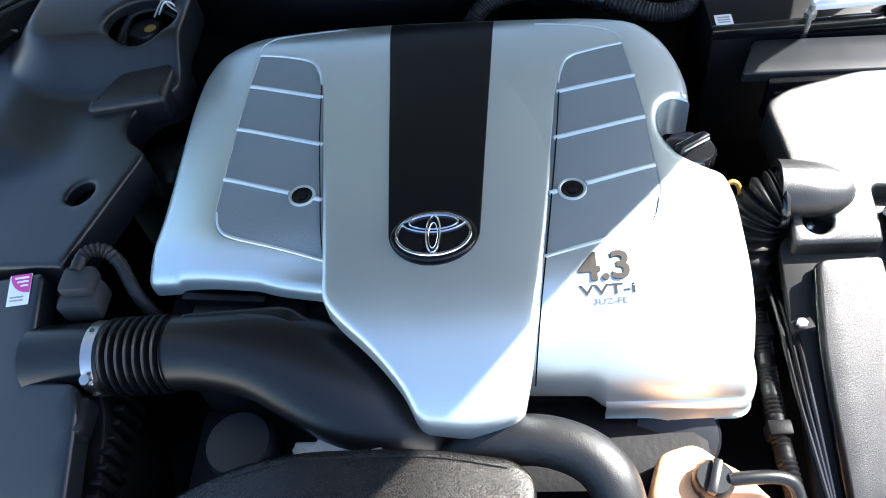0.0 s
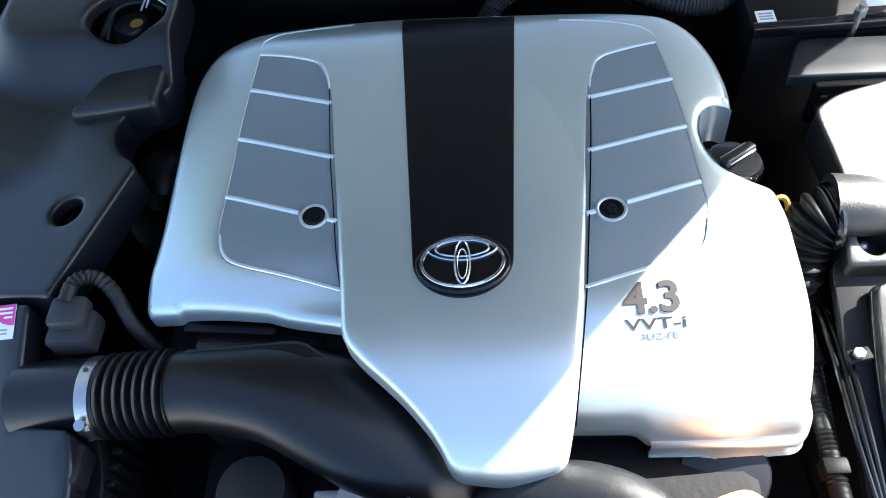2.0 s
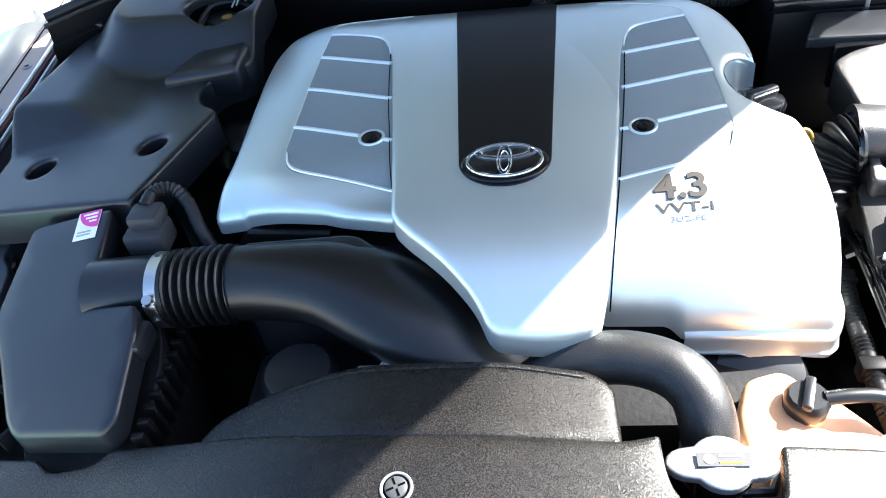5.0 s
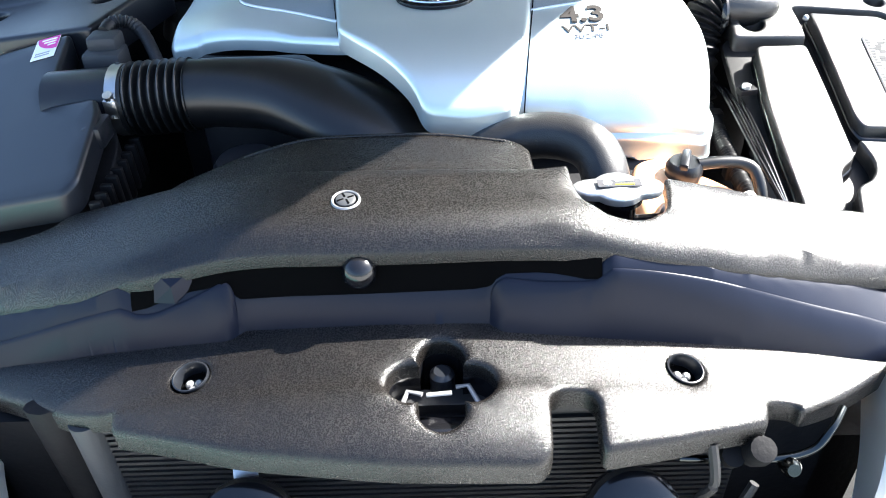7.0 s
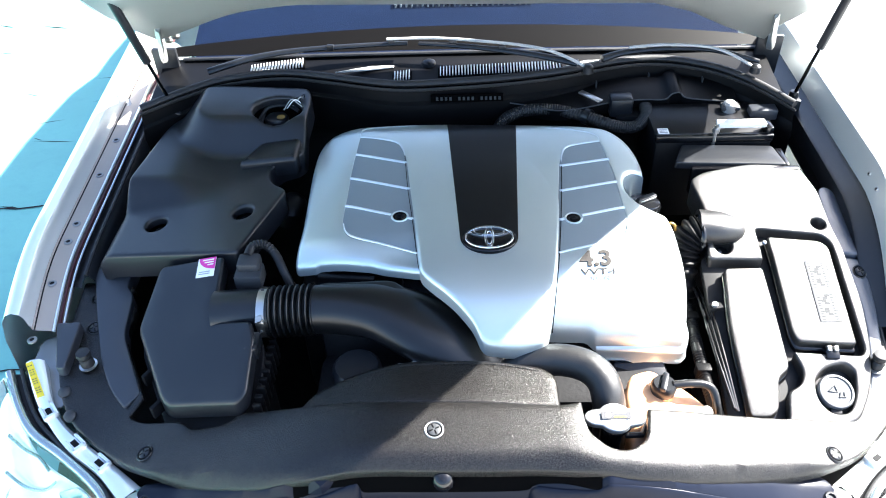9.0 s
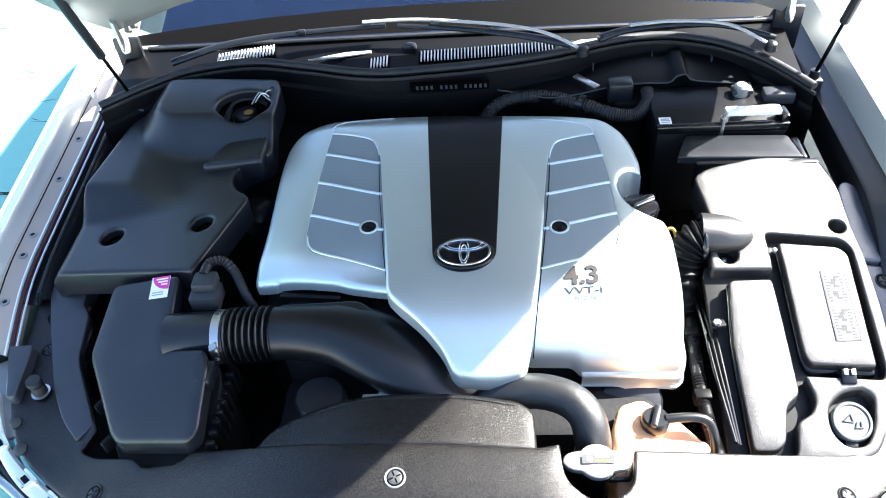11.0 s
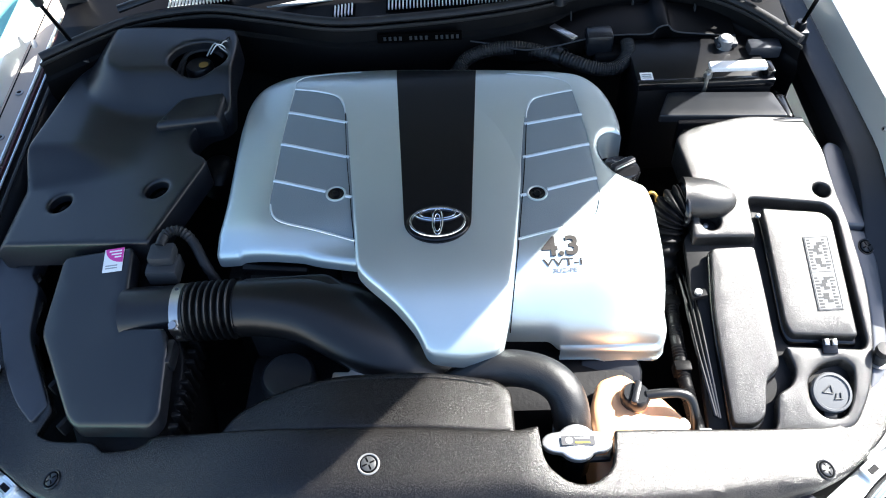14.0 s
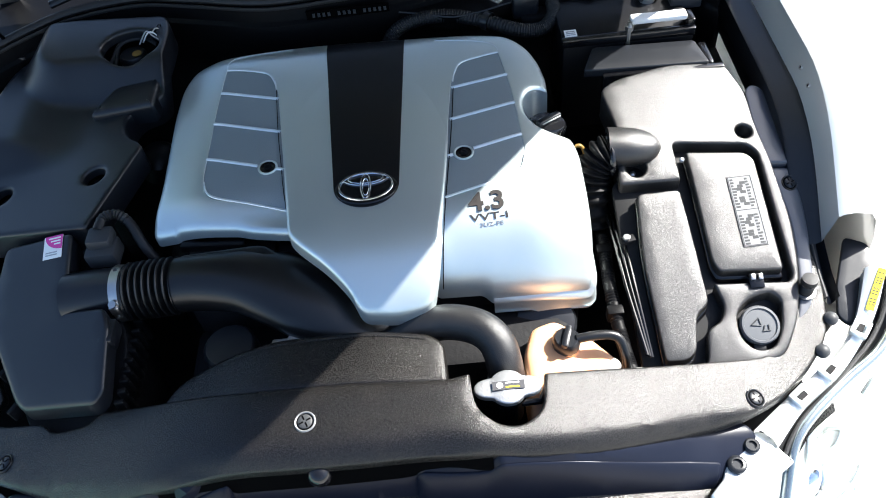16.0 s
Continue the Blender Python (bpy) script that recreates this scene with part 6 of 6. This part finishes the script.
def right_side():
    c = thing("battery_side_cover", "grained black plastic cover over the fuse boxes, glaring in the sun", "side cover")
    outline = rounded([(0.408, 0.861, 0.012), (0.418, 0.804, 0.012), (0.422, 0.775, 0.01), (0.411, 0.729, 0.012), (0.408, 0.674, 0.008), (0.508, 0.676, 0.004), (0.507, 0.744, 0.010), (0.629, 0.733, 0.012), (0.642, 0.716, 0.012), (0.653, 0.518, 0.010), (0.645, 0.507, 0.006), (0.527, 0.511, 0.004),
                       (0.538, 0.478, 0.012), (0.528, 0.456, 0.012), (0.504, 0.445, 0.010), (0.496, 0.398, 0.010), (0.474, 0.388, 0.006), (0.576, 0.391, 0.03), (0.613, 0.400, 0.03), (0.645, 0.450, 0.04), (0.664, 0.52, 0.04), (0.670, 0.60, 0.03), (0.660, 0.70, 0.03), (0.654, 0.758, 0.02), (0.654, 0.840, 0.02), (0.633, 0.905, 0.02), (0.535, 0.908, 0.03), (0.438, 0.882, 0.02)], 0.01, 5)
    hollow = rounded([(0.552, 0.430, 0.02), (0.552, 0.466, 0.02), (0.578, 0.488, 0.02), (0.612, 0.494, 0.012), (0.626, 0.482, 0.012), (0.618, 0.440, 0.02), (0.600, 0.412, 0.02), (0.570, 0.410, 0.02)], 0.01, 4)
    part("cover", shell(outline, right_z, 0.004, 0.05, [hollow, circle(0.631, 0.758, 0.0135), circle(0.439, 0.702, 0.0165)], 0.022, 0.028), FUSE, c)
    part("tray", shell(rounded([(0.398, 0.688, 0.01), (0.494, 0.758, 0.01), (0.659, 0.746, 0.01), (0.662, 0.40, 0.01), (0.40, 0.384, 0.01)], 0.01), lambda x, y: right_z(x, y) - 0.022, 0.002, 0.01, grid=0.05), TRAY, c, "dark gap round the lids")
    small = thing("relay_box_lid", "long grained black relay box lid", "box lid", "box lids")
    loop = rounded([(0.432, 0.654, 0.010), (0.501, 0.657, 0.008), (0.506, 0.600, 0.02), (0.5095, 0.542, 0.02), (0.5125, 0.481, 0.009), (0.490, 0.464, 0.009), (0.480, 0.412, 0.010), (0.463, 0.401, 0.008), (0.431, 0.401, 0.008), (0.4265, 0.502, 0.02), (0.425, 0.559, 0.02)], 0.01, 5)
    part("lid", shell(loop, lambda x, y: right_z(x, y) + 0.004, 0.0025, 0.03, grid=0.02), FUSE, small)
    mid = sum((Vector(p) for p in loop), Vector((0, 0))) / len(loop)
    part("skirt", shell([mid + (Vector(p) - mid) * 1.045 for p in loop], lambda x, y: right_z(x, y) - 0.010, 0.004, 0.03, grid=0.04), GLOSS, small, "glossy black lower skirt")
    big = thing("fuse_box_lid", "square grained fuse box lid with a printed diagram label", "box lid", "box lids")
    loop = rounded([(0.524, 0.7210, 0.006), (0.620, 0.7140, 0.012), (0.6325, 0.700, 0.010), (0.639, 0.524, 0.006), (0.538, 0.527, 0.008), (0.531, 0.545, 0.008)], 0.006, 4)
    lid_z = lambda x, y: right_z(x, y) + 0.003  # noqa: E731
    part("lid", shell(loop, lid_z, 0.003, 0.03, grid=0.03), FUSE, big)
    mid = sum((Vector(p) for p in loop), Vector((0, 0))) / len(loop)
    part("skirt", shell([mid + (Vector(p) - mid) * 1.05 for p in loop], lambda x, y: right_z(x, y) - 0.012, 0.003, 0.02, grid=0.05), GLOSS, big, "glossy black lower skirt")
    part("latch", block(-0.012, 0.012, -0.014, 0.010, -0.012, 0.004, 0.003, on(right_z, 0.593, 0.512)), GLOSS, big)
    for k in (-1, 1):
        part("latch_hook", block(-0.0035, 0.0035, -0.006, 0.004, 0.002, 0.008, 0.001, on(right_z, 0.593 + 0.006 * k, 0.516)), STEEL, big)
    part("lid_pin", lathe([(0.004, 0), (0.004, 0.004), (0.002, 0.006), (0, 0.006)], on(right_z, 0.5145, 0.706, 0.002), 10), ALLOY, big)
    m = on(lid_z, 0.6025, 0.617, 0.0008) @ pose(0, 0, 0, 0, 0, 3.2) @ Matrix.Diagonal((0.90, 0.80, 1, 1))
    lab = part("diagram_label", block(-0.022, 0.022, -0.075, 0.075, 0, 0.0006, 0.0, m), SHEET, big, "pale label with small print")
    for x0, x1, y0, y1 in ((-0.021, -0.0198, -0.074, 0.074), (0.0198, 0.021, -0.074, 0.074), (-0.0198, 0.0198, 0.0728, 0.074), (-0.0198, 0.0198, -0.074, -0.0728), (-0.0198, 0.0198, 0.001, 0.0022)):
        part("frame_line", block(x0, x1, y0, y1, 0.0006, 0.001, 0.0, m), BLOCKPRINT, lab)
    rng = random.Random(4)
    for k in range(22):
        y = 0.069 - 0.0065 * k
        if 10 <= k <= 11:
            continue
        for x0, x1 in ((-0.018, -0.009), (0.0085, 0.018)):
            w = rng.uniform(0.45, 1.0) * (x1 - x0)
            part("print", block(x0, x0 + w, y - 0.0038, y, 0.0006, 0.001, 0.0, m), BLOCKPRINT, lab)
        if k % 11 in (1, 2, 3, 4, 6, 7, 8):
            off = 0.004 * math.sin(k * 1.7)
            part("print", block(-0.006 + off, 0.004 + off, y - 0.0062, y, 0.0006, 0.001, 0.0, m), BLOCKPRINT, lab)
    for x, y, r in ((0.631, 0.758, 0.0135), (0.4385, 0.702, 0.0165)):
        s = thing("cover_bolt", "steel bolt deep in a round hole of the cover", "bolt", "cover bolts")
        mm = on(right_z, x, y, -0.03)
        part("seat", lathe([(r, 0), (0, 0)], mm, 20), GLOSS, s)
        part("head", lathe([(0.007, 0), (0.007, 0.006), (0.004, 0.008), (0, 0.008)], mm, 6), STEEL, s)
    w = thing("washer_filler_cap", "grey washer fluid cap with a moulded mark", "washer cap")
    mm = on(right_z, 0.584, 0.4455, -0.002) @ pose(0, 0, 0, 0, 0, -8)
    part("well", shell(hollow, lambda x, y: right_z(x, y) - 0.030, 0.001, 0.002, grid=0.03), TRAY, w, "dark well below the cap")
    cap = part("cap", lathe([(0.028, -0.012), (0.0300, -0.004), (0.0305, 0.003), (0.0285, 0.006), (0.0255, 0.0062), (0.0245, 0.0042), (0, 0.0048)], mm, 36), CAPGREY, w, "grey plastic cap")
    part("tab", block(-0.010, 0.010, -0.040, -0.026, -0.008, 0.000, 0.003, mm), TRAY, cap)
    part("mark", merge(*[sweep([mm @ Vector(a), mm @ Vector(b)], 0.0011, 6) for a, b in (((-0.014, -0.002, 0.0052), (-0.003, 0.010, 0.0052)), ((-0.003, 0.010, 0.0052), (0.001, -0.002, 0.0052)), ((0.001, -0.002, 0.0052), (-0.014, -0.002, 0.0052)), ((0.003, -0.010, 0.0052), (0.015, -0.008, 0.0052)), ((0.004, -0.010, 0.0052), (0.006, -0.001, 0.0052)), ((0.013, -0.008, 0.0052), (0.012, 0.001, 0.0052)))]), GREY, cap, "dark moulded mark")
    # bulge of the cover that takes the air hose
    d = thing("air_duct", "smooth black air duct elbow with a ribbed hose", "air duct")
    top = lambda x, y: right_z(x, y) + 0.001  # noqa: E731
    part("elbow", sweep([(x, 0.740 - 0.10 * (x - 0.405), top(x, 0.740) + 0.002) for x in [0.398 + 0.0044 * k for k in range(21)]], lambda t: (max(0.002, 0.036 * math.sqrt(max(0.0, 1 - max(0.0, (t - 0.25) / 0.75) ** 2.2))), max(0.002, 0.030 * math.sqrt(max(0.0, 1 - max(0.0, (t - 0.25) / 0.75) ** 2.2)))), 28), FUSE, d)
    part("mouth", lathe([(0.034, -0.002), (0.038, 0.0), (0.040, 0.004), (0.038, 0.008), (0.034, 0.008)], pose(0.396, 0.7315, top(0.396, 0.731) - 0.006, 0, 90, 0) @ Matrix.Diagonal((0.86, 1, 1, 1)), 32), GLOSS, d, "black rim of the hose mouth")
    part("bellows", sweep(spline([(0.402, 0.731, 0.900), (0.388, 0.728, 0.893), (0.374, 0.718, 0.872), (0.368, 0.70, 0.84), (0.366, 0.67, 0.79)], 24), lambda t: 0.030 + 0.0030 * math.sin(t * 66), 24), CONDUIT, d, "ribbed rubber hose")
    # wiring conduit along the box
    s = thing("wiring_conduit", "ribbed black wiring conduit running beside the engine", "conduit", "conduits", at=(0.008, 0.01, 0))
    part("conduit", sweep(spline([(0.378, 0.71, 0.77), (0.374, 0.65, 0.785), (0.368, 0.585, 0.79), (0.364, 0.52, 0.788), (0.364, 0.46, 0.782), (0.368, 0.395, 0.775), (0.374, 0.365, 0.77)], 24), lambda t: 0.0105 + 0.0009 * math.sin(t * 420), 14), CONDUIT, s)
    for t, (x, y, z) in enumerate(((0.369, 0.60, 0.79), (0.364, 0.48, 0.784), (0.373, 0.370, 0.776))):
        part("clip", block(-0.014, 0.012, -0.009, 0.009, -0.012, 0.013, 0.003, pose(x, y, z)), CONDUIT if t < 2 else LIGHTGREY, s)
    for k in range(3):
        pipe = thing("brake_pipe", "thin dark pipe along the relay box", "pipe", "thin pipes", at=(0.010, 0.01, 0.004 * k))
        part("pipe", sweep(spline([(0.393 - 0.007 * k, 0.66, 0.81), (0.394 - 0.007 * k, 0.60, 0.825 - 0.006 * k), (0.396 - 0.006 * k, 0.50, 0.81 - 0.006 * k), (0.402 - 0.004 * k, 0.40, 0.775)], 6), 0.0030, 8), GLOSS, pipe)
    s = thing("pipe_clip", "small bolted clip holding thin pipes to the relay box", "pipe clip")
    part("plate", block(-0.010, 0.014, -0.007, 0.007, -0.004, 0.004, 0.0015, pose(0.404, 0.588, 0.842, 0, 0, 12)), DARK, s)
    part("bolt", lathe([(0.006, 0), (0.006, 0.005), (0, 0.006)], pose(0.404, 0.588, 0.846), 6), ALLOY, s)
    # battery and its cover
    p = thing("battery_cover", "grey grained plastic battery cover", "battery cover")
    part("lid", shell(rounded([(0.388, 0.909, 0.006), (0.610, 0.903, 0.006), (0.598, 0.966, 0.008), (0.414, 0.970, 0.010)], 0.006, 4), lambda x, y: 0.932 - 0.02 * (x - 0.42) + 0.05 * (y - 0.91), 0.003, 0.012, grid=0.03), BLACK, p)
    part("front", block(0.402, 0.616, 0.894, 0.907, 0.862, 0.924, 0.004, pose(0, 0.011, 0, 0, 0, -1.2)), GLOSS, p, "black front face")
    part("side", block(0.604, 0.619, 0.905, 0.965, 0.87, 0.926, 0.004), GLOSS, p)
    for x in (0.436, 0.598):
        part("hook", block(x - 0.010, x + 0.010, 0.884, 0.898, 0.885, 0.898, 0.003), BLACK, p)
        part("hook_pin", block(x - 0.006, x + 0.002, 0.882, 0.890, 0.897, 0.902, 0.001), ALLOY, p)
    bt = thing("battery", "black car battery with terminals and a small white label", "battery")
    part("case", block(0.362, 0.600, 0.976, 1.12, 0.74, 0.944, 0.005), STRIPE, bt)
    part("rim", block(0.360, 0.602, 0.974, 0.988, 0.934, 0.951, 0.003), GLOSS, bt)
    part("label", block(0.367, 0.389, 0.985, 1.005, 0.951, 0.9522, 0.0), WHITE, bt)
    for k in range(3):
        part("label_print", block(0.370, 0.386, 0.988 + 0.005 * k, 0.990 + 0.005 * k, 0.9522, 0.9528, 0.0), INKGREY, bt)
    part("clamp_bar", block(0.486, 0.586, 0.984, 1.006, 0.962, 0.972, 0.003, pose(0, 0, 0)), WHITE, bt, "pale painted hold-down bar")
    part("clamp_end", block(0.586, 0.600, 0.980, 1.012, 0.93, 0.965, 0.003), GLOSS, bt)
    part("clamp_rod", sweep([(0.480, 0.976, 0.86), (0.480, 0.976, 0.975)], 0.004, 8), STEEL, bt)
    part("clamp_nut", lathe([(0.008, 0), (0.008, 0.008), (0, 0.008)], pose(0.480, 0.976, 0.960), 6), STEEL, bt)
    part("terminal", lathe([(0.015, 0), (0.014, 0.018), (0.010, 0.022), (0, 0.022)], pose(0.538, 1.085, 0.944), 16), ALLOY, bt)
    part("terminal_clamp", block(0.520, 0.560, 1.074, 1.100, 0.946, 0.958, 0.005), GREY, bt)
    part("terminal_cover", block(0.576, 0.634, 1.055, 1.085, 0.935, 0.960, 0.004), SMOOTH, bt)
    f = thing("wing_side_panel", "smooth black plastic panel between fuse boxes and wing", "side panel", "wing side panels")
    side = lambda x, y: right_z(x, y) - 0.012 - 0.10 * (x - 0.65)  # noqa: E731
    part("panel", shell(rounded([(0.652, 0.704, 0.005), (0.704, 0.704, 0.005), (0.700, 0.82, 0.02), (0.694, 0.86, 0.02), (0.676, 0.868, 0.008), (0.662, 0.855, 0.008), (0.658, 0.83, 0.02)], 0.01, 4), side, 0.004, 0.06, grid=0.03), BLUEGREY, f)
    f = thing("wing_side_panel", "smooth black plastic panel between fuse boxes and wing", "side panel", "wing side panels")
    part("panel", shell(rounded([(0.662, 0.699, 0.005), (0.706, 0.699, 0.005), (0.704, 0.60, 0.03), (0.690, 0.50, 0.03), (0.660, 0.44, 0.03), (0.630, 0.405, 0.01), (0.618, 0.405, 0.005), (0.652, 0.46, 0.03), (0.671, 0.53, 0.03), (0.676, 0.61, 0.02)], 0.01, 4), lambda x, y: right_z(x, y) - 0.016 - 0.12 * (x - 0.65), 0.005, 0.06, grid=0.03), BLUEGREY, f)
    fastener(lambda x, y: right_z(x, y) - 0.016 - 0.12 * (x - 0.65), 0.690, 0.672, 0.0115)
    b = thing("bracket", "dark metal bracket behind the battery", "bracket")
    part("plate", block(0.30, 0.37, 1.09, 1.13, 0.90, 0.93, 0.006), DARK, b)
    part("relay", block(0.285, 0.335, 1.10, 1.14, 0.92, 0.965, 0.006), BLACK, b)
    part("tab", block(-0.030, 0.030, -0.007, 0.007, -0.002, 0.002, 0.001, pose(0.243, 1.125, 0.962, 0, 0, -48)), STEEL, b, "bright slanted metal tab")
    h = thing("heater_hose", "ribbed black heater hose along the bulkhead", "hose")
    part("hose", sweep(spline([(0.035, 1.09, 0.90), (0.06, 1.105, 0.925), (0.11, 1.118, 0.935), (0.17, 1.115, 0.935), (0.23, 1.095, 0.93), (0.29, 1.062, 0.925), (0.335, 1.058, 0.925), (0.36, 1.082, 0.935), (0.362, 1.11, 0.945)], 64), lambda t: 0.0130 + 0.0008 * math.sin(t * 560), 14), RUBBER, h)
    part("collar", lathe([(0.018, -0.007), (0.018, 0.007)], pose(0.235, 1.093, 0.93, 90, 0, 50), 16), BLACK, h)


right_side()


# ---- behind the grille opening ----
def behind_grille():
    k = thing("condenser", "finned metal condenser behind the grille opening", "condenser")
    part("core", block(-0.335, 0.30, 0.165, 0.185, 0.32, 0.735, 0.0), FINS, k)
    for j in range(44):
        z = 0.36 + 0.0082 * j
        part("fin", block(-0.332, 0.297, 0.1600, 0.166, z, z + 0.0045, 0.0), FINS, k)
    part("tank_tube", sweep([(-0.345, 0.165, 0.73), (-0.345, 0.165, 0.32)], 0.016, 14), GREY, k, "dull grey end tube")
    part("tank_tube", sweep([(-0.385, 0.175, 0.74), (-0.375, 0.175, 0.32)], (0.012, 0.02), 10), DARK, k)
    part("lower_duct", block(-0.45, 0.40, 0.02, 0.17, 0.33, 0.40, 0.01), BLACK, k)
    part("rail", block(-0.33, 0.30, 0.155, 0.163, 0.50, 0.508, 0.0), STEEL, k)
    p = thing("support_post", "black upright post in the grille opening", "post")
    part("post", block(-0.040, -0.015, 0.045, 0.062, 0.33, 0.70, 0.003), DARK, p)
    part("nut", lathe([(0.006, 0), (0.006, 0.004), (0, 0.004)], pose(-0.028, 0.044, 0.60, 90), 6), STEEL, p)
    for x in (-0.188, 0.180):
        h = thing("horn", "round glossy black horn behind the grille", "horn", "horns")
        m = pose(x, 0.085, 0.655, 52, 0, 8)
        way = 1 if x < 0 else -1
        part("body", lathe([(0, -0.035), (0.03, -0.034), (0.047, -0.024), (0.0485, -0.018), (0.0485, -0.012)], m, 36), STRIPE, h)
        part("face", lathe([(0.0488, -0.013), (0.047, -0.004), (0.040, 0.001), (0.022, 0.003), (0, 0.0035)], m, 36), GLOSS, h, "glossy black face plate")
        mouth = spline([(0.047, -0.014, -0.006), (0.032, -0.022, 0.002), (0.014, -0.022, 0.007), (0.001, -0.012, 0.0085), (-0.005, 0.002, 0.009), (-0.001, 0.014, 0.008)], 8)
        part("spiral", sweep([m @ Vector((way * p[0], p[1], p[2])) for p in mouth], lambda t: (0.015 - 0.012 * t, 0.004 - 0.003 * t), 12, up=m.to_3x3() @ Vector((0, 0, 1))), HORN, h, "glossy spiral mouth")
        part("bracket", block(-0.012, 0.012, 0.0, 0.06, -0.04, -0.036, 0.001, m), STEEL, h)
    a = thing("air_conditioning_pipe", "aluminium air conditioning pipe with valves", "pipe")
    part("pipe", sweep(spline([(0.225, 0.13, 0.69), (0.27, 0.125, 0.692), (0.315, 0.122, 0.695), (0.35, 0.128, 0.70), (0.368, 0.14, 0.715), (0.385, 0.16, 0.72)], 8), 0.0040, 10), DIMCHROME, a)
    part("valve", lathe([(0.013, -0.012), (0.013, 0.012), (0.009, 0.018), (0, 0.018)], pose(0.325, 0.118, 0.690, 60) @ Matrix.Scale(0.7, 4), 16), DIMCHROME, a)
    part("sensor", lathe([(0.012, -0.02), (0.014, 0.0), (0.012, 0.014), (0, 0.016)], pose(0.292, 0.118, 0.712, 30), 14), DARK, a)
    part("collar", lathe([(0.011, -0.006), (0.011, 0.006), (0, 0.006)], pose(0.272, 0.124, 0.698, 30), 12), DARK, a)
    c = thing("loose_cable", "black cables hanging beside the condenser", "cable", "cables")
    part("cable", sweep(spline([(0.245, 0.115, 0.73), (0.25, 0.10, 0.69), (0.245, 0.11, 0.65), (0.255, 0.12, 0.58)], 8), 0.005, 8), RUBBER, c)
    c = thing("loose_cable", "black cables hanging beside the condenser", "cable", "cables")
    part("cable", sweep(spline([(0.30, 0.12, 0.66), (0.275, 0.10, 0.60), (0.29, 0.09, 0.56), (0.33, 0.10, 0.54)], 8), 0.005, 8), RUBBER, c)


behind_grille()


def wing_screws():
    for side, places in ((-1, (0.56, 0.68, 0.78, 0.83, 0.98, 1.10)), (1, (0.66, 0.80, 0.84))):
        for y in places:
            x = MID + side * (0.83 - 0.032 if side < 0 else 0.808 - 0.031)
            s = thing("wing_screw", "small painted screw on the wing flange", "screw", "wing screws")
            r = 0.0085 if side < 0 else 0.0045
            m = pose(x, y, crest(y, side) - (0.0425 if side < 0 else 0.034), 0, 0 if side < 0 else -72)
            head = part("head", lathe([(r, -0.002), (r, 0.0015), (r * 0.85, 0.0024), (r * 0.6, 0.0024), (r * 0.55, 0.0012), (0, 0.0012)], m, 16), DIMSTEEL if side < 0 else STEEL, s)
            part("socket", lathe([(r * 0.55, 0.0014), (0, 0.0014)], m, 6), DARK, head)


wing_screws()
